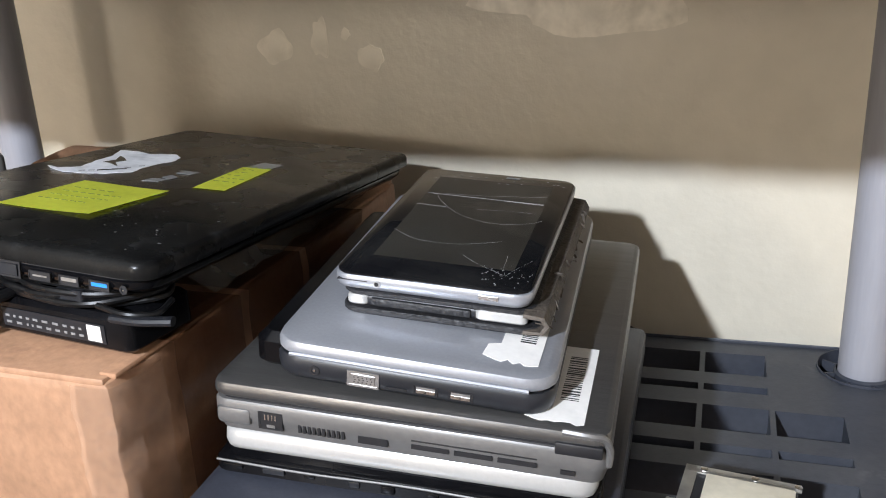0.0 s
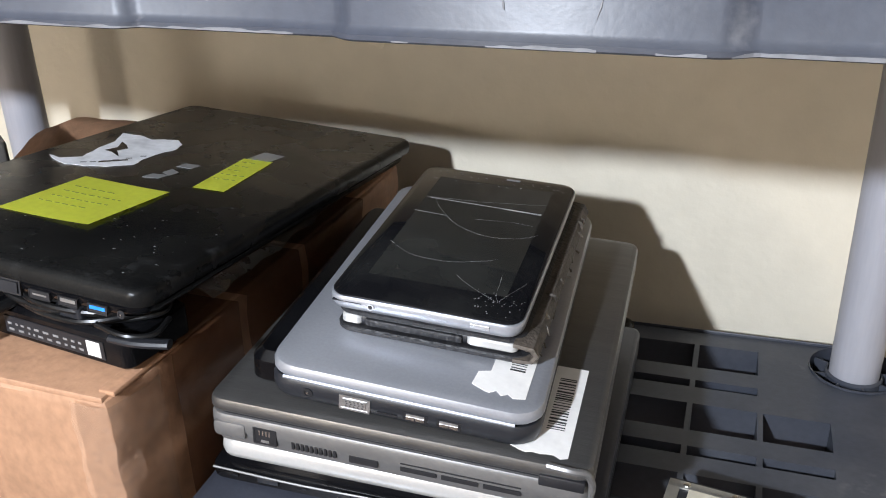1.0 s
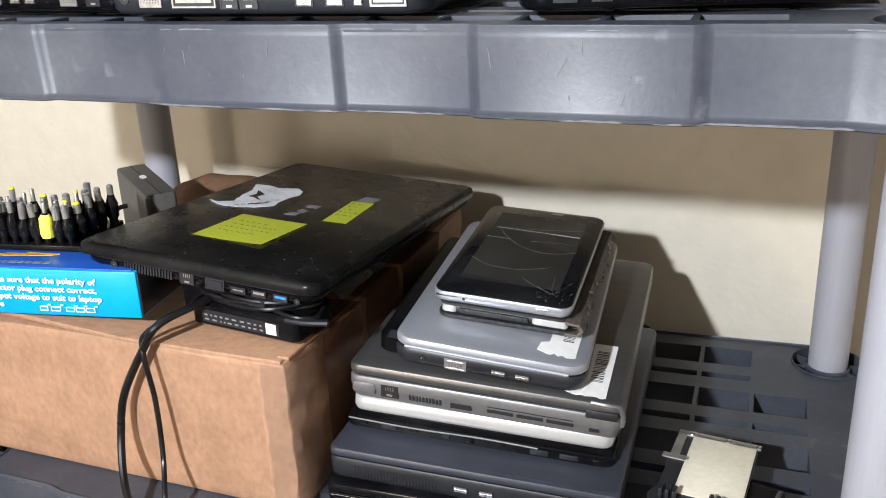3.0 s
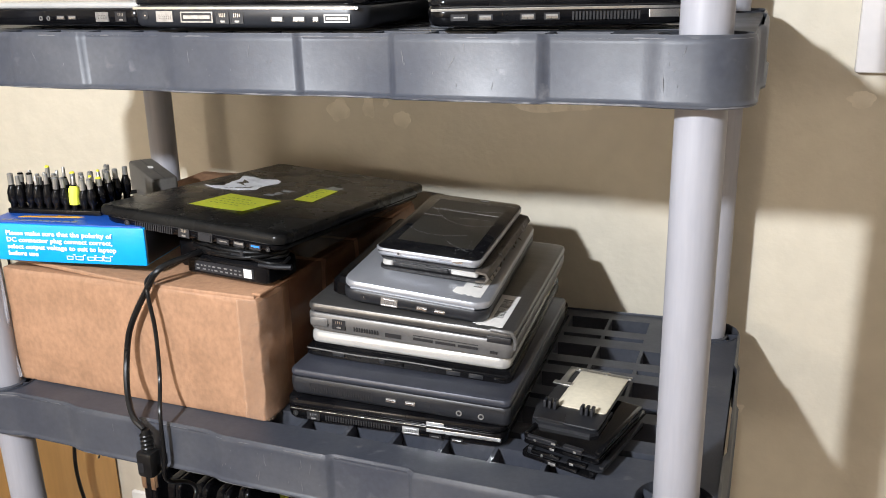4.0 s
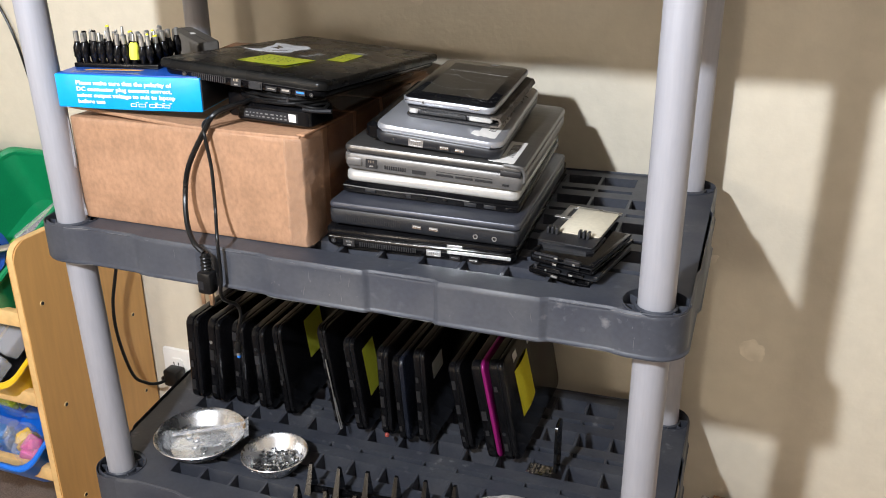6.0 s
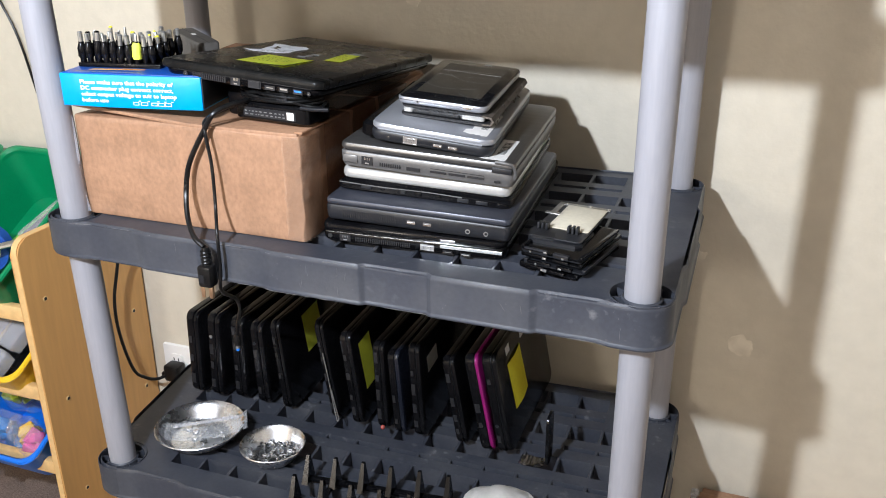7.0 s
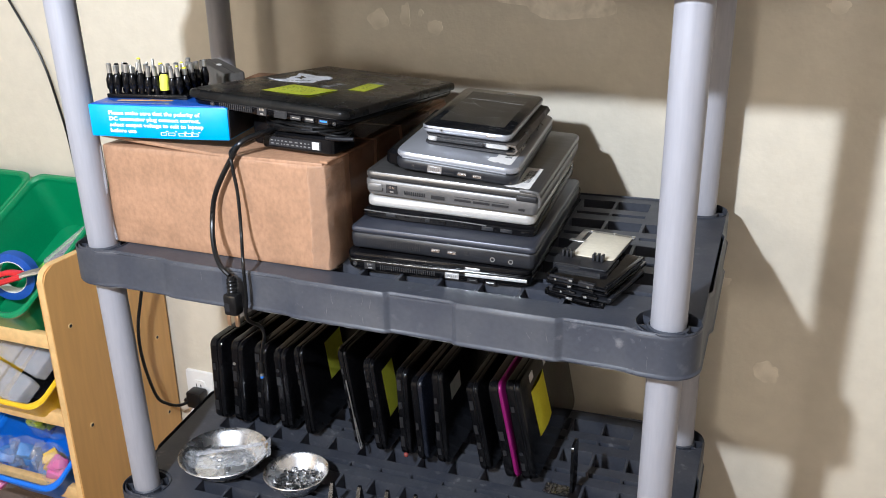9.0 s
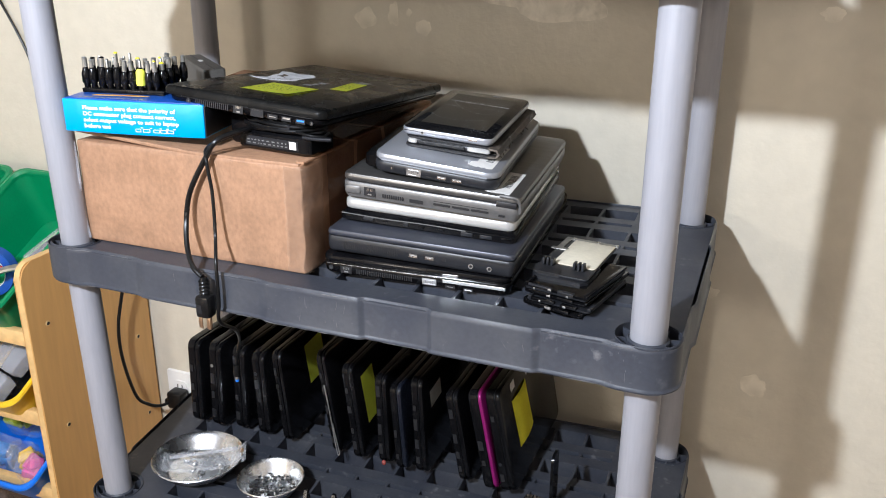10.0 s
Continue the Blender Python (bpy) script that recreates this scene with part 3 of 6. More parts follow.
# ---- ports and small computer parts ----
def port(parent, kind, x, z, w, h, y=0.0):
    """A socket in the front face of a computer, at x and z, on the plane y."""
    bm = bmesh.new()
    mats = [M_PORT, M_PORTM, M_BLUEUSB, M_CHROME, M_CHAR]
    e = 0.0006
    if kind in ("usb", "usb_blue", "hdmi", "vga", "vga_grey", "rj45", "dock"):
        t = 0.0005 if kind in ("usb", "usb_blue", "hdmi") else 0.0012
        rim = 1 if kind in ("vga", "dock") else 0
        box(bm, (x, y - 0.0002, z), (x + w, y + 0.004, z + h), 1 if kind == "vga" else 0)
        box(bm, (x - t, y - e, z - t), (x + w + t, y + 0.001, z), rim)
        box(bm, (x - t, y - e, z + h), (x + w + t, y + 0.001, z + h + t), rim)
        box(bm, (x - t, y - e, z), (x, y + 0.001, z + h), rim)
        box(bm, (x + w, y - e, z), (x + w + t, y + 0.001, z + h), rim)
        if kind in ("usb", "usb_blue"):
            box(bm, (x + w * 0.08, y - 0.0005, z + h * 0.42), (x + w * 0.92, y + 0.001, z + h * 0.85), 2 if kind == "usb_blue" else 1)
            if y < 0.001:
                for a in (0.08, 0.52):
                    box(bm, (x + w * a, y - 0.0008, z + h * 0.08), (x + w * (a + 0.4), y + 0.001, z + h * 0.5), 3)
        elif kind == "vga":
            box(bm, (x + w * 0.08, y - 0.0008, z + h * 0.12), (x + w * 0.92, y + 0.001, z + h * 0.88), 1)
            for k in range(5):
                for j in range(3):
                    box(bm, (x + w * (0.17 + 0.15 * k + 0.03 * (j % 2)), y - 0.001, z + h * (0.24 + 0.2 * j)), (x + w * (0.22 + 0.15 * k + 0.03 * (j % 2)), y, z + h * (0.32 + 0.2 * j)), 0)
        elif kind == "vga_grey":
            box(bm, (x + w * 0.04, y - 0.0012, z + h * 0.06), (x + w * 0.96, y + 0.001, z + h * 0.94), 4)
        elif kind == "rj45":
            for k in range(4):
                box(bm, (x + w * (0.2 + 0.17 * k), y - 0.0004, z + h * 0.55), (x + w * (0.27 + 0.17 * k), y + 0.001, z + h * 0.95), 3)
            box(bm, (x + w * 0.3, y - 0.0004, z), (x + w * 0.7, y + 0.001, z + h * 0.2), 1)
        elif kind == "hdmi":
            box(bm, (x + w * 0.15, y - 0.0004, z + h * 0.4), (x + w * 0.85, y + 0.001, z + h * 0.62), 1)
        elif kind == "dock":
            box(bm, (x + w * 0.06, y - 0.0006, z + h * 0.3), (x + w * 0.94, y + 0.001, z + h * 0.7), 1)
    elif kind == "jack":
        mm = Matrix.Translation((x, y, z)) @ Matrix.Rotation(radians(90), 4, "X")
        lathe(bm, [(w, 0.0), (w, 0.0008), (w * 0.62, 0.0008), (w * 0.6, 0.0002)], 18, 1, m=mm)
        lathe(bm, [(w * 0.62, 0.0), (w * 0.6, 0.0004)], 18, 0, m=mm)
    elif kind == "dark_jack":
        mm = Matrix.Translation((x, y, z)) @ Matrix.Rotation(radians(90), 4, "X")
        lathe(bm, [(w, 0.0), (w, 0.0006), (w * 0.6, 0.0006), (w * 0.58, 0.0001)], 18, 0, m=mm)
        lathe(bm, [(w * 0.22, 0.0), (w * 0.2, 0.0008)], 10, 3, m=mm)
    elif kind == "vent":
        n = max(3, int(w / 0.0029))
        for k in range(n):
            a = x + w * k / n
            box(bm, (a, y - 0.0003, z), (a + w / n * 0.55, y + 0.002, z + h), 0)
    elif kind == "slot":
        box(bm, (x, y - 0.0003, z), (x + w, y + 0.002, z + h), 0)
    elif kind == "bright":
        box(bm, (x, y - 0.0008, z), (x + w, y + 0.002, z + h), 3, 0.0004)
    names = {"usb": "usb_port", "usb_blue": "usb_port", "hdmi": "hdmi_port", "vga": "vga_port", "vga_grey": "vga_port", "rj45": "network_port", "dock": "card_slot", "jack": "audio_jack", "dark_jack": "power_jack", "vent": "vent_grille", "slot": "slot", "bright": "metal_trim"}
    labels = {"usb_blue": "bright blue usb port", "bright": "bright metal trim"}
    return part(names[kind], bm, mats, parent, labels.get(kind, ""), 0)


def laptop(name, m, w, l, base, lid, mats, label, ports=(), r=0.012, gap=0.0012, lid_r=None, lid_inset=0.0, group="", round_base=0.004):
    """A closed laptop on its side edge: x across the end that faces out, y along its length. base, lid: thicknesses."""
    t = thing(name, m, label, "laptop", group)
    mb, ml = mats
    bm = bmesh.new()
    slab(bm, w, l, r, [(0.008, 0.0), (0.003, 0.0012), (0.0008, round_base), (0, base * 0.55), (0, base - 0.002), (0.0012, base)])
    part("base", bm, mb, t, "", 0.7)
    bm = bmesh.new()
    slab(bm, w - 2 * lid_inset, l - 2 * lid_inset, lid_r or r, [(0.0012, base + gap), (0, base + gap + 0.0015), (0, base + gap + lid * 0.55), (0.0012, base + gap + lid * 0.85), (0.004, base + gap + lid)], at=(lid_inset, lid_inset, 0))
    part("lid", bm, ml, t, "", 0.7)
    bm = bmesh.new()
    slab(bm, w - 0.006, l - 0.006, r, [(0, base - 0.001), (0, base + gap + 0.001)], at=(0.003, 0.003, 0))
    part("seam", bm, M_PORT, t)
    for p in ports:
        port(t, *p)
    return t


def barcode(parent, m, w, l, seed=1):
    """A torn white label with printed bars."""
    rnd = random.Random(seed)
    bm = bmesh.new()
    edge = [(-0.008, 0.004), (0, 0)]
    for k in range(1, 7):
        edge.append((w * k / 7, rnd.uniform(-0.0022, 0.0022)))
    edge += [(w, 0), (w, l), (0, l), (0, 0.02), (-0.007, 0.017)]
    plate(bm, edge, 0, 0.0003)
    ob = part("label", bm, M_LABEL, parent, "torn white barcode label", 0, m)
    y = l * 0.26
    while y < l * 0.86:
        d = rnd.choice((0.0008, 0.0012, 0.002))
        bm = bmesh.new()
        box(bm, (w * 0.42, y, 0.0003), (w * 0.8, y + d * 0.8, 0.00045))
        part("printed_bar", bm, M_BAR, ob, "", 0)
        y += d + rnd.choice((0.0008, 0.0012, 0.0018))
    return ob


# ---- the carton and what lies on it ----
def carton():
    t = thing("cardboard_box", pose(-0.552, 0.03, 0.949, 0, 0, 0), "taped brown cardboard carton standing on the shelf", "box")
    w, d, h = 0.361, 0.44, 0.149
    bm = bmesh.new()
    box(bm, (0, 0, 0), (w, d, h), 0, 0.004)
    bmesh.ops.subdivide_edges(bm, edges=[e for e in bm.edges if e.calc_length() > 0.1], cuts=26, use_grid_fill=True)
    for v in bm.verts:
        q = v.co.copy()
        s = noise.noise(Vector((q.x * 9, q.y * 9, q.z * 14)))
        f = noise.noise(Vector((q.x * 30, q.y * 26, q.z * 34 + 5)))
        c = noise.noise(Vector((q.x * 70, q.y * 60, q.z * 60 + 9)))
        if 0.01 < q.z < h - 0.002 or 0.02 < q.y < d - 0.02:
            v.co += Vector((0.002 * s, 0.002 * s + 0.0004 * f, 0))
        if q.z > h - 0.01:
            v.co.z -= 0.0025 * abs(noise.noise(Vector((q.x * 12, q.y * 12, 3))))
        if q.x > w - 0.01:
            v.co.x += 0.006 * math.sin(math.pi * q.y / d) * (0.5 + s) + (0.0045 * f + 0.0024 * c) * (1 if q.y > 0.006 else 0.5)
            if q.y < 0.02:
                v.co.y += 0.0012 * (f + c)
    part("carton_body", bm, M_KRAFT, t, "", 0.5)
    bm = bmesh.new()
    box(bm, (0.001, 0.0005, h - 0.004), (w - 0.003, 0.225, h + 0.0012), 0, 0.0012)
    bmesh.ops.subdivide_edges(bm, edges=[e for e in bm.edges if abs(e.verts[0].co.x - e.verts[1].co.x) > 0.1], cuts=12)
    for v in bm.verts:
        v.co.z += 0.0145 * max(0.0, 1 - v.co.x / 0.2)
    part("flap", bm, M_KRAFT, t)
    bm = bmesh.new()
    box(bm, (0.001, 0.229, h - 0.001), (w - 0.003, d - 0.003, h + 0.0018), 0, 0.0012)
    part("flap", bm, M_KRAFT, t)
    bm = bmesh.new()
    box(bm, (w - 0.01, 0.006, h - 0.001), (w + 0.002, 0.42, h + 0.003), 0, 0.0015)
    part("open_edge", bm, M_KRAFT_IN, t, "dark fold along the carton's edge")
    bm = bmesh.new()
    rows = []
    for i in range(13):
        x = -0.004 + 0.13 * i / 12
        rise = 0.028 + 0.015 * min(1.0, i / 4) - 0.006 * max(0.0, (i - 9) / 3)
        rows.append([bm.verts.new((x, 0.29 + 0.145 * j / 12, h + 0.001 + rise * math.sin(math.pi * j / 12) ** 1.3 + 0.002 * noise.noise(Vector((i * 0.4, j * 0.5, 7))))) for j in range(13)])
    for a, b in zip(rows, rows[1:]):
        for j in range(12):
            bm.faces.new((a[j], a[j + 1], b[j + 1], b[j]))
    bmesh.ops.solidify(bm, geom=bm.faces[:], thickness=0.003)
    part("flap", bm, M_KRAFT, t, "bulging back flap of the carton", 0.7)
    # Side tape, widened and toned dark so the face reads as shaded.
    for y0, y1, z0 in ((0.05, 0.125, 0.0), (0.135, 0.215, 0.02), (0.225, 0.33, 0.02)):
        bm = bmesh.new()
        rows = []
        for k in range(9):
            z = z0 + (h - z0 + 0.004) * k / 8
            rows.append([bm.verts.new((w + 0.0105 + 0.003 * noise.noise(Vector((k * 1.3, y * 30, 1))), y, z)) for y in (y0, (y0 + y1) / 2, y1)])
        rows.append([bm.verts.new((w - 0.05, y, h + 0.004)) for y in (y0, (y0 + y1) / 2, y1)])
        for a, b in zip(rows, rows[1:]):
            for i in range(2):
                bm.faces.new((a[i], a[i + 1], b[i + 1], b[i]))
        bmesh.ops.solidify(bm, geom=bm.faces[:], thickness=0.0005)
        part("tape", bm, M_TAPE, t, "shiny crumpled packing tape, darkened and widened to paint side shade")
    # crinkled strip folded round the upright corner
    bm = bmesh.new()
    rows = []
    for k in range(25):
        z = 0.004 + (h - 0.006) * k / 24
        rows.append([])
        for i, (x, y) in enumerate(((w - 0.024, -0.0035), (w - 0.016, -0.004), (w - 0.007, -0.0045), (w + 0.003, -0.003), (w + 0.0065, 0.004), (w + 0.008, 0.012), (w + 0.0085, 0.024), (w + 0.009, 0.038))):
            a = noise.noise(Vector((k * 0.55, i * 0.9, 4)))
            rows[-1].append(bm.verts.new((x + 0.0022 * a + (0.004 * noise.noise(Vector((k * 0.4, 0, 8))) if i == 0 else 0), y + (0.0011 * a if i < 4 else 0), z)))
    for a, b in zip(rows, rows[1:]):
        for i in range(7):
            bm.faces.new((a[i], a[i + 1], b[i + 1], b[i]))
    bmesh.ops.solidify(bm, geom=bm.faces[:], thickness=0.0004)
    part("tape", bm, M_CTAPE, t, "clear crinkled corner tape", 0.25)
    bm = bmesh.new()
    tube(bm, [(0.0, -0.004, h - 0.002), (0.004, -0.007, h - 0.06), (0.0, -0.006, 0.06), (0.006, -0.004, 0.005)], 0.0022, 6)
    part("loose_tape", bm, M_CLEAR, t, "loose strip of clear tape")


carton()


def wide_laptop():
    fl, fr = Vector((-0.403, 0.0425, 1.1835)), Vector((-0.1599, 0.0414, 1.1669))
    m = from_corners(fl, fr, (-0.0003, 0.3956, -0.0312), 0.0265)
    w, l = 0.2436, 0.397
    t = thing("laptop", m, "large closed black laptop with lime sticky notes on its lid", "laptop")
    bm = bmesh.new()
    slab(bm, w - 0.006, l - 0.006, 0.02, [(0.03, 0.0), (0.016, 0.001), (0.006, 0.004), (0.001, 0.0085), (0, 0.0125), (0.001, 0.0135)], at=(0.003, 0.003, 0), seg=7)
    part("base", bm, M_BLACK, t, "", 0.7)
    bm = bmesh.new()
    slab(bm, w, l, 0.012, [(0.003, 0.0145), (0.0005, 0.0155), (0, 0.018), (0.0003, 0.0225), (0.0015, 0.0252), (0.004, 0.0265)], seg=8)
    lid = part("lid", bm, M_ASUS, t, "", 0.8)
    bm = bmesh.new()
    slab(bm, w - 0.008, l - 0.008, 0.02, [(0, 0.012), (0, 0.016)], at=(0.004, 0.004, 0))
    part("seam", bm, M_PORT, t)
    z = 0.006
    y = 0.0028
    for kind, x, w_, h_ in (("dark_jack", 0.041, 0.0035, 0), ("vent", 0.052, 0.052, 0.0075), ("rj45", 0.112, 0.012, 0.0085), ("vga_grey", 0.138, 0.0165, 0.0075), ("hdmi", 0.162, 0.014, 0.0045), ("usb", 0.183, 0.0125, 0.0048), ("usb_blue", 0.2035, 0.0125, 0.0048)):
        port(t, kind, x, z + (0.004 if "jack" in kind else 0), w_, h_, y)
    port(t, "dark_jack", 0.225, z + 0.002, 0.0026, 0, y + 0.001)
    top = 0.0266

    def note(x, y0, w_, l_, ang, mat, label, curl=0.0, lines=4):
        bm = bmesh.new()
        n = 8
        g = [[bm.verts.new((w_ * i / n, l_ * j / n, 0.0005 + curl * max(0, i / n + (1 - j / n) * 0.3 - 0.5) ** 2)) for j in range(n + 1)] for i in range(n + 1)]
        for i in range(n):
            for j in range(n):
                bm.faces.new((g[i][j], g[i + 1][j], g[i + 1][j + 1], g[i][j + 1]))
        bmesh.ops.solidify(bm, geom=bm.faces[:], thickness=0.0003)
        rnd = random.Random(int(x * 1000))
        for k in range(lines):
            xx = w_ * 0.15
            yy = l_ * (0.3 + 0.14 * k)
            while xx < w_ * rnd.uniform(0.6, 0.85):
                d = rnd.uniform(0.002, 0.006)
                zz = 0.001 + curl * max(0, (xx + d) / w_ + (1 - yy / l_) * 0.3 - 0.5) ** 2
                box(bm, (xx, yy, zz), (xx + d, yy + 0.0009, zz + 0.0002), 1)
                xx += d + 0.0025
        return tagged(part("sticky_note", bm, [mat, M_INK], None, "", 0.5, m @ pose(x, y0, top, 0, 0, ang)), label, "sticky note", "notes on the black laptop")

    note(0.0775, 0.066, 0.075, 0.083, -1, M_LIME, "square lime sticky note with faint pencilled lines", 0.003)
    note(0.1592, 0.167, 0.0255, 0.086, 6, M_LIME, "narrow lime sticky note on the black lid", 0.0, 6)
    rnd = random.Random(4)
    # torn sticker with a lopsided shield outline
    outline = [(0.0, 0.0134), (0.012, 0.004), (0.027, 0.0), (0.042, 0.003), (0.056, 0.01), (0.071, 0.026), (0.067, 0.041), (0.068, 0.064), (0.072, 0.08), (0.066, 0.095), (0.056, 0.104), (0.044, 0.1), (0.037, 0.0935), (0.02, 0.099), (0.003, 0.097), (0.015, 0.073), (0.018, 0.048), (0.0235, 0.022), (0.012, 0.0105)]
    bm = bmesh.new()
    pts = []
    for a, b in zip(outline, outline[1:] + outline[:1]):
        for k in range(3):
            f = k / 3
            pts.append((a[0] + (b[0] - a[0]) * f + rnd.uniform(-0.0007, 0.0007), a[1] + (b[1] - a[1]) * f + rnd.uniform(-0.0007, 0.0007)))
    plate(bm, pts, 0, 0.0003, 0)
    for q in ([(0.026, 0.046), (0.029, 0.058), (0.021, 0.074), (0.03, 0.068), (0.038, 0.06), (0.035, 0.05), (0.047, 0.037), (0.033, 0.045)], [(0.045, 0.015), (0.06, 0.032), (0.058, 0.034), (0.043, 0.018)]):
        plate(bm, q, 0.0003, 0.00045, 1)
    for k in range(6):
        x, y = 0.034 + 0.0055 * k, 0.0075 + 0.0035 * k + 0.0008 * k * k
        plate(bm, [(x, y), (x + 0.0035, y + 0.003), (x + 0.002, y + 0.0055), (x - 0.0015, y + 0.0025)], 0.0003, 0.00042, 2)
    part("sticker", bm, [M_STICK, M_BLACK, M_GREYMARK], lid, "torn white sticker remnant", 0, pose(0.0176, 0.167, top, 0, 0, 0))
    bm = bmesh.new()
    for k, (wd, sl) in enumerate(((0.012, 0.004), (0.01, -0.003), (0.013, 0.002))):
        plate(bm, [(0.003 * (k % 2), 0.015 * k), (0.003 * (k % 2) + wd, 0.015 * k + sl), (0.003 * (k % 2) + wd, 0.015 * k + sl + 0.009), (0.003 * (k % 2), 0.015 * k + 0.009)], 0, 0.0003)
    part("maker_mark", bm, M_GREYMARK, lid, "plain grey mark", 0, pose(0.113, 0.17, top, 0, 0, -8) @ Matrix.Diagonal((1, 1.2, 1, 1)))
    bm = bmesh.new()
    plate(bm, [(0, 0), (0.02, 0), (0.023, 0.022), (0.003, 0.024)], 0, 0.0002)
    part("tape_mark", bm, M_GREYMARK, lid, "", 0, pose(0.152, 0.255, top - 0.0001, 0, 0, 2))
    rnd = random.Random(6)
    bm = bmesh.new()
    for k in range(90):
        x, y = rnd.uniform(0.02, w - 0.015), rnd.uniform(0.008, 0.12) if k < 60 else rnd.uniform(0.1, l - 0.02)
        d = rnd.uniform(0.0003, 0.0012)
        plate(bm, [(x, y), (x + d * rnd.uniform(0.5, 2.5), y + d * 0.3), (x + d * 0.4, y + d)], top, top + 0.0001)
    tagged(part("dust_specks", bm, M_GREYMARK, lid, "pale dust specks and scuffs", 0), kind="stuff")
    return m


ASUS = wide_laptop()


def power_brick():
    m = pose(-0.306, 0.066, 1.1045, 0, 0, -7)
    t = thing("power_adapter", m, "black laptop power brick wrapped in its own cord", "power adapter")
    bm = bmesh.new()
    slab(bm, 0.118, 0.055, 0.006, [(0.002, 0), (0, 0.002), (0, 0.02), (0.003, 0.023)])
    part("brick", bm, M_BLACK, t)
    bm = bmesh.new()
    box(bm, (0.014, -0.0006, 0.0045), (0.1, 0.0005, 0.0165), 0)
    lab = part("label", bm, M_CHAR, t, "worn dark rating label with pale print", 0)
    rnd = random.Random(2)
    for k in range(2):
        x = 0.017
        while x < 0.082:
            d = rnd.uniform(0.002, 0.007)
            bm = bmesh.new()
            box(bm, (x, -0.0009, 0.0068 + 0.0042 * k), (x + d * 0.7, 0.0002, 0.0083 + 0.0042 * k))
            part("printed_bar", bm, M_GREYMARK, lab, "", 0)
            x += d + 0.002
    bm = bmesh.new()
    box(bm, (0.086, -0.0009, 0.0055), (0.097, 0.0002, 0.0155), 0)
    part("printed_bar", bm, M_LABEL, lab, "", 0)
    rnd = random.Random(7)
    bm = bmesh.new()
    pts = []
    for k in range(74):
        a = 2 * math.pi * k / 12
        f = k / 74
        pts.append((0.058 + (0.06 + rnd.uniform(-0.006, 0.006)) * math.cos(a), 0.03 + (0.034 + rnd.uniform(-0.005, 0.004)) * math.sin(a), 0.0255 + 0.014 * f + rnd.uniform(-0.0025, 0.0025)))
    tube(bm, pts, 0.0021, 8, 0, 5)
    part("wound_cord", bm, M_RUBBER, t, "wound glossy black cord")
    bm = bmesh.new()
    tube(bm, [(0.112, -0.003, 0.0245), (0.128, -0.001, 0.024), (0.143, 0.004, 0.024), (0.148, 0.006, 0.024)], 0.0048, 10, 0, 4, 0.6)
    part("connector", bm, M_CHAR, t, "flat dull grey connector end")
    bm = bmesh.new()
    tube(bm, [(0.1, -0.002, 0.03), (0.122, -0.003, 0.028), (0.134, 0.008, 0.026), (0.13, 0.026, 0.027)], 0.0019, 8, 0, 6)
    part("cord_end", bm, M_RUBBER, t)
    bm = bmesh.new()
    slab(bm, 0.02, 0.02, 0.002, [(0, 0.031), (0, 0.038)], at=(0.07, -0.004, 0))
    part("cord_clip", bm, M_CHAR, t)


power_brick()


def hidden_adapter():
    t = thing("power_adapter", pose(-0.338, 0.095, 1.1005, 0, 0, -4), "black wall adapter shoved under the large laptop", "power adapter")
    bm = bmesh.new()
    slab(bm, 0.062, 0.07, 0.006, [(0.002, 0), (0, 0.003), (0, 0.042), (0.004, 0.047)])
    part("adapter_body", bm, M_BLACK, t)
    bm = bmesh.new()
    box(bm, (0.05, -0.0045, 0.0015), (0.062, -0.0008, 0.007), 0, 0.0012)
    part("plug_tip", bm, M_PORTM, t, "pale metal plug tip")


hidden_adapter()


def crumpled_film():
    bm = bmesh.new()
    g = []
    for i in range(22):
        y = 0.15 + 0.27 * i / 21
        g.append([])
        for j in range(8):
            f = j / 7
            z = 1.1035 + 0.022 * math.sin(math.pi * f) * (0.6 + 0.4 * math.sin(i * 0.3)) + 0.004 * noise.noise(Vector((i * 0.7, j * 0.9, 3)))
            g[-1].append(bm.verts.new((-0.262 + 0.066 * f + 0.004 * noise.noise(Vector((i * 0.5, j, 1))), y, max(z, 1.1025))))
    for a, b in zip(g, g[1:]):
        for j in range(7):
            bm.faces.new((a[j], a[j + 1], b[j + 1], b[j]))
    bmesh.ops.solidify(bm, geom=bm.faces[:], thickness=0.0004)
    tagged(part("plastic_film", bm, M_FILM, None, "", 0.3), "crumpled grey translucent plastic film lying on the carton", "film")


crumpled_film()


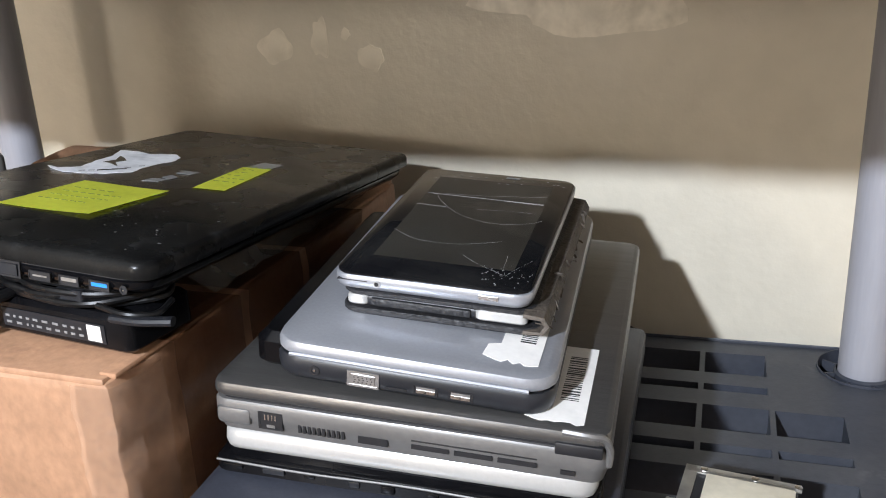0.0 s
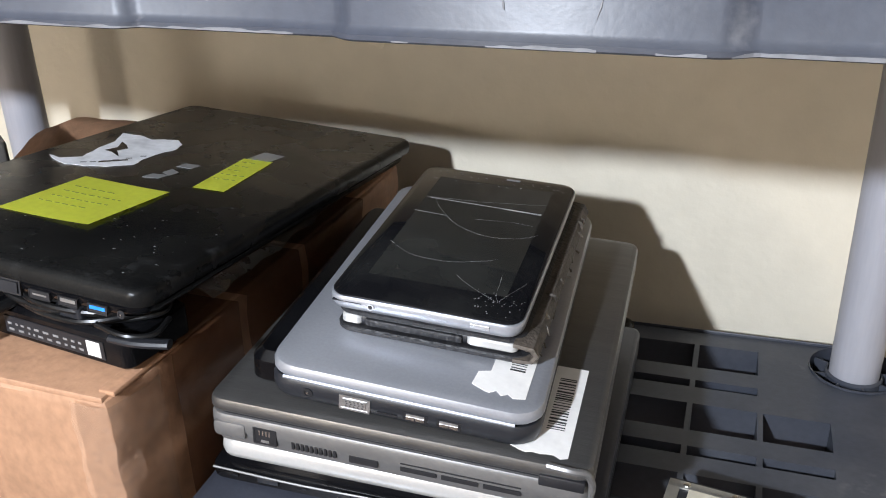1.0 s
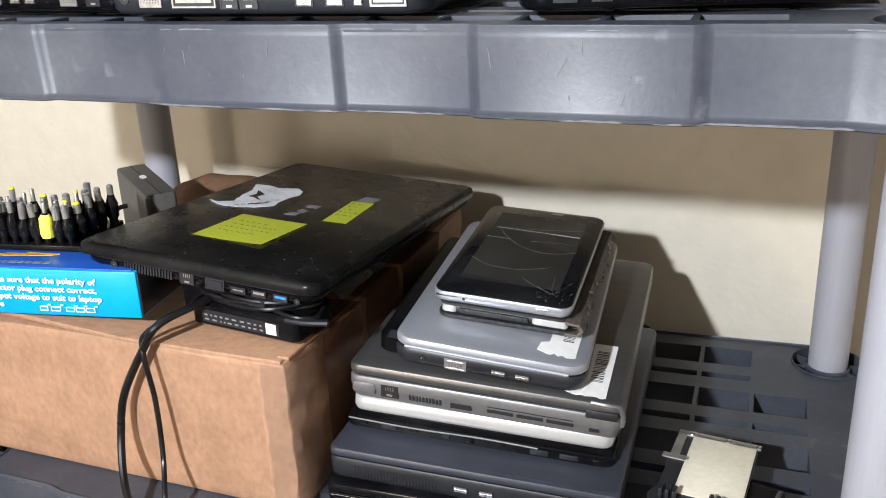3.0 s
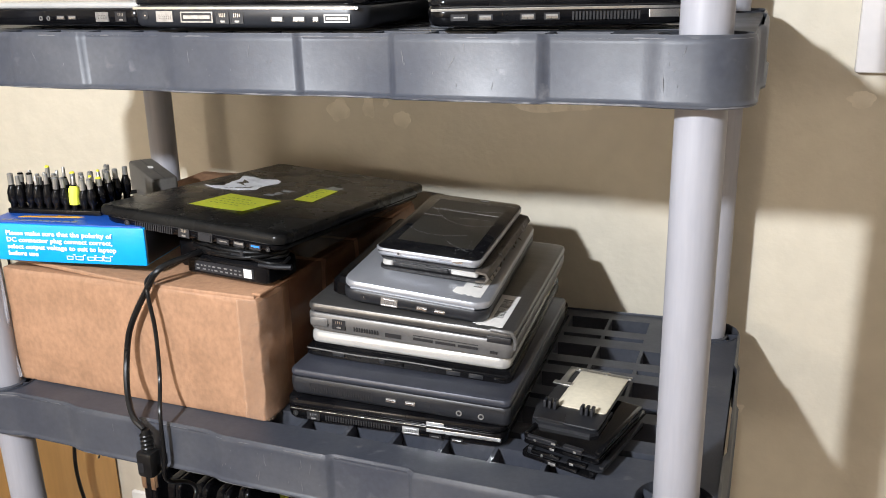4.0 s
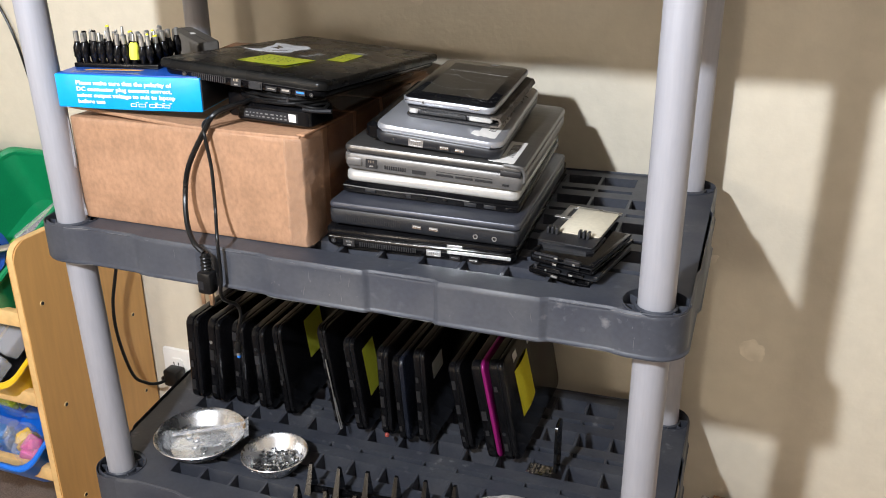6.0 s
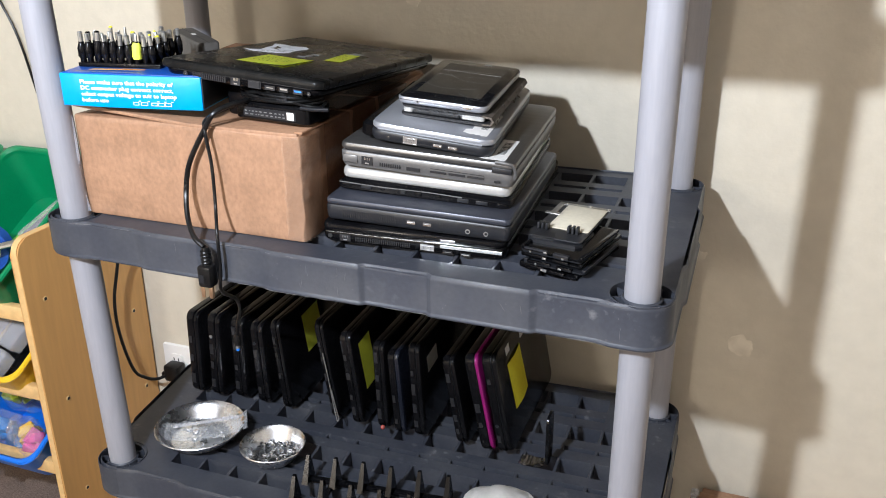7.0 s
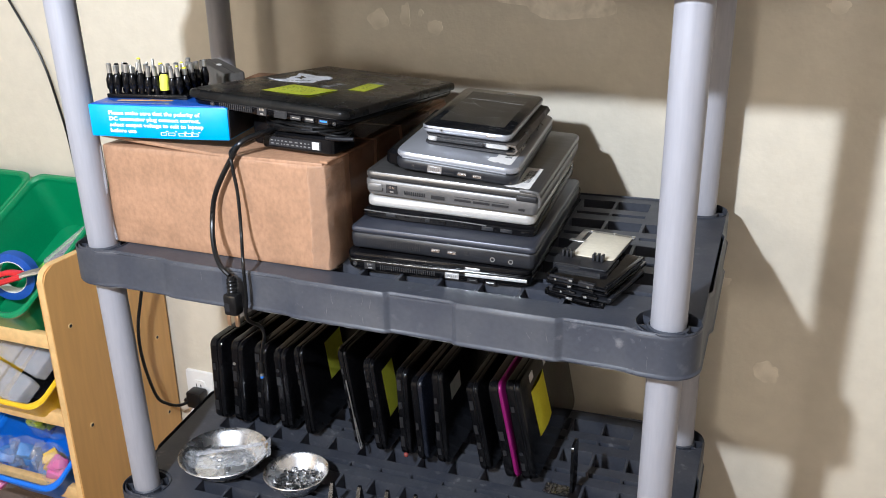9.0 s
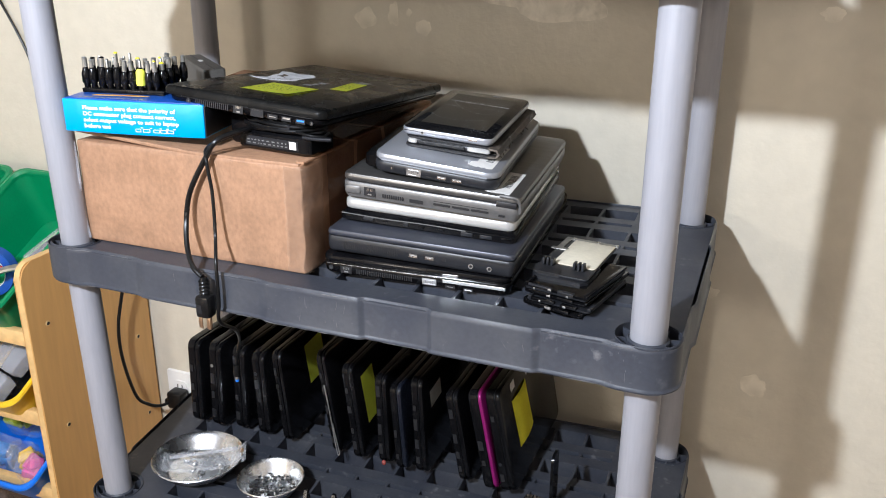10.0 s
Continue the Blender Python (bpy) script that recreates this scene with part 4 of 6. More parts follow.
def tip_box():
    """The blue printed carton with a row of adapter tips in its tray."""
    m = from_corners((-0.5388, 0.003, 1.161), (-0.338, 0.039, 1.1605), (-0.18, 0.97, 0.0), 0.044)
    t = thing("printed_box", m, "bright blue printed card box with white instructions", "box")
    w, d, h = 0.204, 0.085, 0.044
    bm = bmesh.new()
    box(bm, (0, 0, 0), (w, d, h), 0, 0.0012)
    bmesh.ops.subdivide_edges(bm, edges=[e for e in bm.edges if e.calc_length() > 0.09], cuts=7, use_grid_fill=True)
    for v in bm.verts:
        v.co.z -= 0.001 * math.sin(math.pi * v.co.x / w) * (1 if v.co.z < 0.01 else 0.3)
        v.co.y += 0.0012 * noise.noise(v.co * 25)
    part("carton_body", bm, M_CYAN, t, "", 0.5)
    # Dark sheet stands in for the shade on the box's right end.
    bm = bmesh.new()
    box(bm, (w - 0.001, 0.002, 0.002), (w + 0.0014, d - 0.003, h - 0.002), 0, 0.0006)
    part("end_flap", bm, M_CHAR, t, "dark sheet painting the shade on the box end")
    bm = bmesh.new()
    box(bm, (0.003, 0.002, h - 0.0005), (w - 0.004, d - 0.003, h + 0.0012), 0, 0.0005)
    top = part("top_panel", bm, M_DBLUE, t, "dark blue printed top panel")
    bm = bmesh.new()
    for k in range(3):
        plate(bm, [(0.03 + 0.025 * k, 0.024 + 0.002 * k), (0.085 + 0.01 * k, 0.03), (0.09 + 0.01 * k, 0.034), (0.035 + 0.02 * k, 0.03 + 0.003 * k)], h + 0.0012, h + 0.0016)
    part("printed_flash", bm, M_ORANGE, top, "orange printed flashes", 0)
    x = 0.018
    rnd = random.Random(3)
    while x < 0.11:
        d_ = rnd.uniform(0.004, 0.009)
        bm = bmesh.new()
        box(bm, (x, 0.01, h + 0.0012), (x + d_, 0.0145, h + 0.0016))
        part("printed_bar", bm, M_GREYMARK, top, "", 0)
        x += d_ + 0.002
    for k, line in enumerate(("Please make sure that the polarity of", "DC connector plug connect correct,", "select output voltage to suit to laptop", "before use")):
        writing("printed_line", line, 0.0078, M_WHITE, t, pose(0.03, -0.0016, h - 0.0118 - 0.0082 * k - 0.001, 90, 0, 0) @ Matrix.Diagonal((1.16, 1.0, 1, 1)))
    bm = bmesh.new()
    for x, wd in ((0.105, 0.008), (0.116, 0.01), (0.131, 0.009), (0.141, 0.009), (0.151, 0.009)):
        for a, b in (((x, 0.004), (x + wd, 0.0046)), ((x, 0.0078), (x + wd, 0.0084)), ((x, 0.004), (x + 0.0006, 0.0084)), ((x + wd - 0.0006, 0.004), (x + wd, 0.0084))):
            box(bm, (a[0], -0.0018, a[1]), (b[0], -0.0008, b[1]))
        box(bm, (x + wd, -0.0018, 0.0095), (x + wd + 0.003, -0.0008, 0.0105))
    part("printed_diagram", bm, M_WHITE, t, "white outline drawing of a plug", 0)
    return m


TIPBOX = tip_box()


def adapter_tips():
    t = thing("tip_holder", TIPBOX @ pose(0.006, 0.046, 0.0452), "black tray holding rows of upright adapter tips", "tray")
    bm = bmesh.new()
    box(bm, (0, -0.006, 0), (0.122, 0.072, 0.006), 0, 0.001)
    part("tray", bm, M_BLACK, t)
    rnd = random.Random(11)
    ringc = [M_PORTM, M_PORTM, M_PORTM, M_PORTM, M_BLACK, M_YNOTE]
    for row in range(5):
        for k in range(7 if row > 2 else 0, 10):
            x = 0.005 + 0.0116 * k + rnd.uniform(-0.0012, 0.0012) + 0.002 * row
            y = 0.001 + 0.015 * row
            hb = rnd.uniform(0.026, 0.033)
            r = rnd.uniform(0.0043, 0.0052)
            rt = rnd.choice((0.002, 0.0026, 0.0031, 0.0034))
            bm = bmesh.new()
            mm = Matrix.Translation((x, y, 0.004)) @ Matrix.Rotation(rnd.uniform(-0.06, 0.06), 4, "Y")
            lathe(bm, [(r * 0.8, 0), (r * 0.85, 0.007), (r * 1.2, 0.01), (r * 1.2, hb * 0.72), (r * 0.8, hb * 0.9), (r * 0.66, hb)], 10, 0, m=mm)
            if (row, k) == (0, 7):
                lathe(bm, [(r * 1.25, 0.008), (r * 1.4, 0.012), (r * 1.3, hb * 0.85), (r * 0.8, hb * 0.95)], 10, 3, m=mm)
            hh = hb + rnd.uniform(0.009, 0.014)
            lathe(bm, [(rt, hb - 0.001), (rt, hh - 0.001), (rt * 0.7, hh)], 10, 1, m=mm)
            lathe(bm, [(rt * 0.98, hh - 0.002), (rt * 1.04, hh - 0.001), (rt * 0.7, hh + 0.0004)], 10, 2, m=mm)
            part("adapter_tip", bm, [M_BLACK, M_FRAMEM, rnd.choice(ringc), M_LIME], t, "lime wrapped tip" if (row, k) == (0, 7) else "", 0.6)


adapter_tips()


def small_brick():
    m = pose(-0.548, 0.267, 1.1, 0, 3, -36)
    t = thing("power_adapter", m, "dusty black power brick standing on edge behind the tips", "power adapter")
    w, d, h = 0.122, 0.034, 0.082
    bm = bmesh.new()
    slab(bm, w, d, 0.005, [(0.002, 0), (0, 0.002), (0, h * 0.97), (0.0012, h)])
    part("brick", bm, M_ADAPTER, t, "", 0.5)
    bm = bmesh.new()
    box(bm, (0.0, d / 2 - 0.0005, h - 0.002), (w - 0.001, d / 2 + 0.0005, h + 0.0003))
    part("seam", bm, M_PORT, t, "", 0)
    bm = bmesh.new()
    slab(bm, 0.012, 0.007, 0.0034, [(0, h + 0.0003), (0, h + 0.0008)], at=(0.047, d / 2 - 0.0035, 0))
    part("maker_mark", bm, M_LABEL, t, "small pale oval mark", 0)
    bm = bmesh.new()
    tube(bm, [(0.03, 0.004, 0.045), (0.03, -0.012, 0.042), (0.033, -0.02, 0.022), (0.042, -0.02, 0.005), (0.055, -0.012, 0.0045)], 0.0028, 8)
    part("cord", bm, M_RUBBER, t)


small_brick()


PLUG_UP = 0.026


def hanging_cords():
    t = thing("mains_cable", pose(0, 0, 0), "black mains cord hanging over the carton and shelf edge", "power cord")
    bm = bmesh.new()
    tube(bm, [(-0.275, 0.12, 1.13), (-0.285, 0.065, 1.13), (-0.307, 0.024, 1.122), (-0.325, 0.017, 1.096), (-0.352, 0.015, 1.05), (-0.359, 0.01, 1.012), (-0.348, -0.008, 0.98), (-0.327, -0.027, 0.962), (-0.311, -0.0305, 0.951)], 0.0036, 10)
    part("cord", bm, M_RUBBER, t)
    bm = bmesh.new()
    lathe(bm, [(0.0045, 0.925), (0.0062, 0.918), (0.0065, 0.9), (0.0075, 0.897)], 14, at=(-0.309, -0.0305, PLUG_UP))
    for k in range(4):
        lathe(bm, [(0.0066, 0.902 + 0.005 * k), (0.0075, 0.9035 + 0.005 * k), (0.0066, 0.905 + 0.005 * k)], 14, at=(-0.309, -0.0305, PLUG_UP), caps=False)
    box(bm, (-0.3195, -0.041, 0.869 + PLUG_UP), (-0.2985, -0.022, 0.9 + PLUG_UP), 0, 0.004)
    box(bm, (-0.3165, -0.0415, 0.876 + PLUG_UP), (-0.3085, -0.0405, 0.888 + PLUG_UP), 1)
    plug = part("plug", bm, [M_RUBBER, M_CHAR], t, "moulded three-prong plug")
    for x0, y0, wd in ((-0.318, -0.037, 0.0016), (-0.3055, -0.037, 0.0016)):
        bm = bmesh.new()
        box(bm, (x0, y0, 0.853 + PLUG_UP), (x0 + 0.0055, y0 + wd, 0.87 + PLUG_UP), 0, 0.0004)
        part("prong", bm, M_BRASS, plug, "bare metal prong", 0.5)
    bm = bmesh.new()
    lathe(bm, [(0.0022, 0.849), (0.0026, 0.852), (0.0026, 0.87)], 12, at=(-0.309, -0.025, PLUG_UP))
    part("prong", bm, M_BRASS, plug, "bare metal prong")
    t2 = thing("adapter_cable", pose(0, 0, 0), "thin black low-voltage cord hanging past the shelf edge", "power cord")
    bm = bmesh.new()
    tube(bm, [(-0.275, 0.11, 1.135), (-0.303, 0.055, 1.122), (-0.325, 0.026, 1.11), (-0.322, 0.015, 1.095), (-0.315, 0.012, 1.052), (-0.31, 0.004, 1.0), (-0.294, -0.0215, 0.966), (-0.292, -0.025, 0.92), (-0.297, -0.021, 0.885), (-0.315, 0.035, 0.845), (-0.345, 0.085, 0.8), (-0.362, 0.1, 0.765), (-0.366, 0.1, 0.742)], 0.0024, 10)
    part("cord", bm, M_RUBBER, t2)
    bm = bmesh.new()
    lathe(bm, [(0.004, 0.018), (0.0052, 0.012), (0.0052, 0.0)], 12, at=(-0.366, 0.1, 0.727))
    part("barrel_plug", bm, M_RUBBER, t2)
    bm = bmesh.new()
    lathe(bm, [(0.0027, -0.008), (0.003, -0.006), (0.003, 0.0)], 12, 0, at=(-0.366, 0.1, 0.727))
    lathe(bm, [(0.0025, -0.01), (0.0031, -0.009), (0.0031, -0.006)], 12, 1, at=(-0.366, 0.1, 0.727))
    part("plug_tip", bm, [M_PORTM, M_BLUEUSB], t2, "metal tip with a blue ring")


hanging_cords()


# ---- the pile of computers ----
# lowest: glossy black with a silver band
laptop("laptop", from_corners((-0.174, 0.042, 0.9775), (0.0795, 0.058, 0.9755), (-0.036, 0.394, 0.0), 0.0262), 0.254, 0.394, 0.0165, 0.0085, (M_BLACK, M_GLOSS),
       "glossy black laptop with a silver trim band, lowest in the pile",
       [("dark_jack", 0.014, 0.0095, 0.0032, 0), ("rj45", 0.029, 0.005, 0.013, 0.007), ("vent", 0.05, 0.005, 0.078, 0.006), ("vga", 0.142, 0.005, 0.0165, 0.006),
        ("bright", 0.168, 0.0095, 0.082, 0.0045), ("bright", 0.008, 0.0152, 0.16, 0.0006), ("hdmi", 0.172, 0.003, 0.012, 0.0035), ("usb", 0.196, 0.002, 0.012, 0.0035), ("bright", 0.168, 0.0178, 0.02, 0.004)], r=0.016)
# slate blue business machine
laptop("laptop", from_corners((-0.166, 0.045, 1.0155), (0.085, 0.058, 1.0085), (-0.03, 0.34, 0.004), 0.0335), 0.252, 0.31, 0.022, 0.0085, (M_CHAR, M_SLATE),
       "slate blue and charcoal business laptop in the pile",
       [("vent", 0.024, 0.0065, 0.076, 0.0105), ("usb", 0.114, 0.009, 0.013, 0.0055), ("usb", 0.136, 0.009, 0.013, 0.0055), ("slot", 0.159, 0.01, 0.005, 0.005), ("slot", 0.186, 0.0165, 0.06, 0.003),
        ("jack", 0.197, 0.0095, 0.0032, 0), ("jack", 0.221, 0.0095, 0.0032, 0)], r=0.008)


def clamshell():
    """An opened-out pearl lid lying on a bare black chassis."""
    m = from_corners((-0.158, 0.08, 1.0475), (0.074, 0.097, 1.037), (-0.023, 0.312, 0.003), 0.031)
    t = thing("laptop", m, "pearl white laptop on a scuffed black lower shell", "laptop")
    w, l = 0.232, 0.305
    bm = bmesh.new()
    slab(bm, w + 0.006, l, 0.01, [(0.004, 0), (0, 0.002), (0, 0.0085), (0.002, 0.01)], at=(-0.004, -0.004, 0))
    slab(bm, w, l - 0.004, 0.01, [(0, 0.0095), (0, 0.0145)], at=(0.001, 0.003, 0))
    base = part("base", bm, M_GLOSS, t, "scuffed black lower shell", 0.7)
    rnd = random.Random(5)
    for k in range(9):
        x = -0.002 + 0.027 * k + rnd.uniform(0, 0.008)
        bm = bmesh.new()
        box(bm, (x, -0.0052, 0.003 + rnd.uniform(0, 0.003)), (x + rnd.uniform(0.006, 0.016), -0.0035, 0.0085), 0, 0.0006)
        part("clip", bm, rnd.choice((M_CHAR, M_BLACK, M_BLACK)), base)
    bm = bmesh.new()
    tube(bm, [(0.0, -0.005, 0.0105), (0.06, -0.0055, 0.0098), (0.12, -0.005, 0.0108), (0.17, -0.005, 0.01)], 0.0008, 6)
    part("edge_strip", bm, M_DELLSIDE, base, "bent dull metal edge strip")
    bm = bmesh.new()
    slab(bm, w, l, 0.012, [(0.004, 0.0145), (0.0008, 0.0165), (0, 0.02), (0.0008, 0.027), (0.004, 0.0305), (0.008, 0.031)])
    part("lid", bm, M_PEARL, t, "smooth pearl white lid", 0.8)


clamshell()


def grey_business_laptop():
    fl, fr = Vector((-0.1536, 0.0712, 1.084)), Vector((0.0815, 0.0884, 1.0703))
    m = from_corners(fl, fr, (-0.0228, 0.3116, 0.0031), 0.0335)
    w, l = 0.2362, 0.3125
    t = laptop("laptop", m, w, l, 0.0215, 0.0095, (M_DELLSIDE, M_DELL), "grey metal business laptop with a torn barcode label",
               [("slot", 0.011, 0.0105, 0.008, 0.004), ("rj45", 0.032, 0.007, 0.013, 0.009), ("vent", 0.056, 0.0065, 0.03, 0.005), ("slot", 0.093, 0.006, 0.018, 0.0045),
                ("slot", 0.125, 0.0075, 0.022, 0.0028), ("slot", 0.15, 0.0075, 0.022, 0.0028), ("slot", 0.175, 0.0075, 0.022, 0.0028), ("slot", 0.125, 0.0125, 0.072, 0.0008), ("slot", 0.21, 0.006, 0.008, 0.0025)], r=0.01, gap=0.0025, round_base=0.009)
    for x in (0.004,):
        bm = bmesh.new()
        box(bm, (x, -0.0015, 0.006), (x + 0.022, 0.003, 0.0175), 0, 0.003)
        part("lock_plate", bm, M_DELLSIDE, t, "rounded plate round the lock slot")
    bm = bmesh.new()
    tube(bm, [(w - 0.026, -0.001, 0.0335), (w - 0.012, -0.002, 0.0335), (w - 0.004, 0.001, 0.031), (w - 0.0005, 0.004, 0.022), (w - 0.001, 0.006, 0.012)], 0.0022, 8)
    part("bent_corner", bm, M_DELLSIDE, t, "bent bright corner of the lid")
    bm = bmesh.new()
    box(bm, (w - 0.03, -0.0016, 0.019), (w - 0.004, 0.004, 0.0265), 0, 0.001)
    part("broken_hinge", bm, M_PORT, t, "broken dark corner under the lid")
    barcode(t, pose(0.1925, 0.008, 0.0336, 0, 0, 0), 0.028, 0.092, 3)


grey_business_laptop()


def small_silver_laptop():
    fl, fr = Vector((-0.1125, 0.0775, 1.1133)), Vector((0.0499, 0.0932, 1.0965))
    m = from_corners(fl, fr, (-0.0261, 0.282, 0.0096), 0.0262)
    w, l = 0.1645, 0.2833
    t = laptop("laptop", m, w, l, 0.0155, 0.0092, (M_CHAR, M_SILVER), "small silver netbook with a rounded lid",
               [("dark_jack", 0.027, 0.009, 0.0032, 0), ("vga", 0.048, 0.0045, 0.0165, 0.0075), ("slot", 0.07, 0.005, 0.012, 0.0015), ("usb", 0.0865, 0.0055, 0.013, 0.0048), ("usb", 0.1065, 0.0055, 0.013, 0.0048)], r=0.016, lid_r=0.018)
    bm = bmesh.new()
    slab(bm, 0.026, l * 0.8, 0.009, [(0.003, 0.001), (0, 0.004), (0, 0.017), (0.005, 0.022)], at=(-0.015, 0.01, 0))
    part("battery", bm, M_BLACK, t, "black battery bulge behind the hinge")
    bm = bmesh.new()
    tube(bm, [(0.012, -0.0004, 0.0178), (w / 2, -0.0006, 0.0178), (w - 0.014, -0.0004, 0.0178)], 0.0012, 6)
    part("edge_strip", bm, M_SILVER, t, "bright edge of the lid")
    barcode(t, pose(0.1285, 0.0145, 0.0261, 0, 0, -1), 0.0245, 0.095, 8)


small_silver_laptop()


def tablet_case():
    m = from_corners((-0.0905, 0.129, 1.1268), (0.0315, 0.1372, 1.118), (-0.0136, 0.2129, 0.0099), 0.0155)
    t = thing("tablet_case", m, "worn black leather folio case holding a small tablet", "case")
    w, l = 0.124, 0.212
    bm = bmesh.new()
    slab(bm, w, l, 0.012, [(0.001, 0), (0, 0.001), (0, 0.003), (0.001, 0.004)], at=(0, -0.004, 0))
    part("cover", bm, M_LEATHER, t, "lower leather cover")
    bm = bmesh.new()
    slab(bm, w - 0.004, l - 0.004, 0.012, [(0.001, 0.0115), (0, 0.0125), (0.0, 0.0145), (0.002, 0.0155)], at=(0, -0.002, 0))
    part("cover", bm, M_LEATHER, t, "upper leather cover")
    bm = bmesh.new()
    prof = [(w - 0.01, 0.001), (w + 0.002, 0.002), (w + 0.0055, 0.0075), (w + 0.002, 0.0135), (w - 0.01, 0.015), (w - 0.01, 0.0125), (w + 0.0, 0.0115), (w + 0.0025, 0.0075), (w, 0.0035), (w - 0.01, 0.0035)]
    a = [bm.verts.new((x, -0.005 + 0.001 * math.sin(i), z)) for i, (x, z) in enumerate(prof)]
    b = [bm.verts.new((x, l - 0.006, z)) for x, z in prof]
    n = len(prof)
    for i in range(n):
        bm.faces.new((a[i], a[(i + 1) % n], b[(i + 1) % n], b[i]))
    bm.faces.new(a)
    bm.faces.new(b[::-1])
    part("spine", bm, M_WORN, t, "frayed rounded brown spine", 0.5)
    bm = bmesh.new()
    slab(bm, w - 0.012, l - 0.012, 0.011, [(0.001, 0.0045), (0, 0.006), (0, 0.0095), (0.001, 0.011)], at=(0.005, 0.0, 0))
    part("tablet_body", bm, M_CHAR, t)
    for x0, x1 in ((0.004, 0.018), (w - 0.04, w - 0.008)):
        bm = bmesh.new()
        slab(bm, x1 - x0, 0.012, 0.004, [(0.001, 0.0048), (0, 0.006), (0, 0.01), (0.001, 0.0112)], at=(x0, -0.0015, 0))
        part("tablet_end", bm, M_PEARL, t, "pale rounded end of the tablet")
    bm = bmesh.new()
    box(bm, (0.02, -0.002, 0.0055), (w - 0.042, 0.001, 0.0105), 0, 0.001)
    part("elastic_band", bm, M_LEATHER, t)
    rnd = random.Random(9)
    bm = bmesh.new()
    for k in range(16):
        y = 0.012 * k + rnd.uniform(0, 0.008)
        x = w + rnd.uniform(0.003, 0.005)
        z = rnd.uniform(0.004, 0.014)
        tube(bm, [(w - 0.004, y, z), (x, y + rnd.uniform(-0.003, 0.003), z + rnd.uniform(-0.002, 0.003)), (x + rnd.uniform(0.0, 0.004), y + rnd.uniform(-0.004, 0.004), z - 0.004)], rnd.uniform(0.0004, 0.0011), 5, 0, 3)
    part("frayed_edge", bm, M_WORN, t, "flaking frayed leather edge")


tablet_case()


def tablet():
    m = from_corners((-0.0931, 0.123, 1.1389), (0.0284, 0.1312, 1.13), (-0.0136, 0.2129, 0.0099), 0.0118)
    t = thing("tablet", m, "small tablet with a cracked black glass front", "tablet")
    w, l = 0.1222, 0.2136
    bm = bmesh.new()
    slab(bm, w, l, 0.011, [(0.006, 0), (0.0015, 0.0015), (0, 0.0045), (0, 0.0095), (0.0006, 0.0102)])
    body = part("body", bm, M_SILVER, t, "dull silver rim", 0.8)
    bm = bmesh.new()
    slab(bm, w - 0.0024, l - 0.0024, 0.0105, [(0, 0.0102), (0, 0.0112), (0.0008, 0.0117)], at=(0.0012, 0.0012, 0))
    glass = part("glass", bm, M_GLASS, t, "cracked black glass front", 0.8)
    bm = bmesh.new()
    plate(bm, [(0.0165, 0.03), (w - 0.016, 0.03), (w - 0.016, l - 0.02), (0.0165, l - 0.02)], 0.0117, 0.01175)
    part("display", bm, M_LCD, glass, "grey display area, lightened to paint in its reflection", 0)
    rnd = random.Random(21)
    bm = bmesh.new()

    def crack(x, y, ang, steps, size, bend):
        pts = [(x, y)]
        for k in range(steps):
            ang += bend + rnd.uniform(-0.12, 0.12)
            x, y = x + size * math.cos(ang), y + size * math.sin(ang)
            if not (0.003 < x < w - 0.003 and 0.004 < y < l - 0.004):
                break
            pts.append((x, y))
        for (a, b), (c, d) in zip(pts, pts[1:]):
            n = Vector((d - b, a - c)).normalized() * rnd.uniform(0.00003, 0.00009)
            plate(bm, [(a - n.x, b - n.y), (c - n.x, d - n.y), (c + n.x, d + n.y), (a + n.x, b + n.y)], 0.0118, 0.01185)

    for a in range(3):
        crack(w * 0.84, l * 0.1, 1.2 + 0.7 * a, 6 + a, 0.005, rnd.uniform(-0.05, 0.05))
    # This straight run paints in the edge reflected across the display.
    crack(w * 0.14, l * 0.72, 0.02, 15, 0.006, 0.0)
    crack(w * 0.2, l * 0.72, -1.4, 16, 0.007, 0.11)
    crack(w * 0.12, l * 0.36, -0.7, 14, 0.006, 0.09)
    crack(w * 0.5, l * 0.6, 0.2, 7, 0.006, -0.06)
    for k in range(50):
        x, y = w * 0.84 + rnd.gauss(0, 0.009), l * 0.1 + rnd.gauss(0, 0.007)
        if not (0.004 < x < w - 0.004 and 0.004 < y < l - 0.004):
            continue
        s = rnd.uniform(0.0003, 0.0011)
        plate(bm, [(x, y), (x + s, y + s * 0.4), (x + s * 0.5, y + s)], 0.0118, 0.0119)
    for k in range(30):
        x, y = w * rnd.uniform(0.05, 0.95), l * rnd.uniform(0.88, 0.97)
        s = rnd.uniform(0.0003, 0.001)
        plate(bm, [(x, y), (x + s * 2, y + s * 0.4), (x + s * 0.5, y + s)], 0.0118, 0.0119)
    # Level pale strips are painted reflections in the glass.
    for x0, x1, y, d in ((0.17, 0.86, 0.715, 0.0005), (0.13, 0.33, 0.6, 0.0003), (0.62, 0.86, 0.708, 0.0009)):
        plate(bm, [(w * x0, l * y), (w * x1, l * (y - 0.006)), (w * x1, l * (y - 0.006) + d), (w * x0, l * y + d)], 0.0118, 0.0119)
    part("crack_lines", bm, M_CRACK_GLINT, glass, "fine pale cracks and chips with painted reflection lines", 0)["kind"] = "stuff"
    bm = bmesh.new()
    plate(bm, [(w * 0.55, l - 0.0095), (w * 0.64, l - 0.0095), (w * 0.64, l - 0.0065), (w * 0.55, l - 0.0065)], 0.0118, 0.0119)
    part("maker_mark", bm, M_GREYMARK, glass, "", 0)
    port(t, "jack", 0.029, 0.0062, 0.0023, 0)
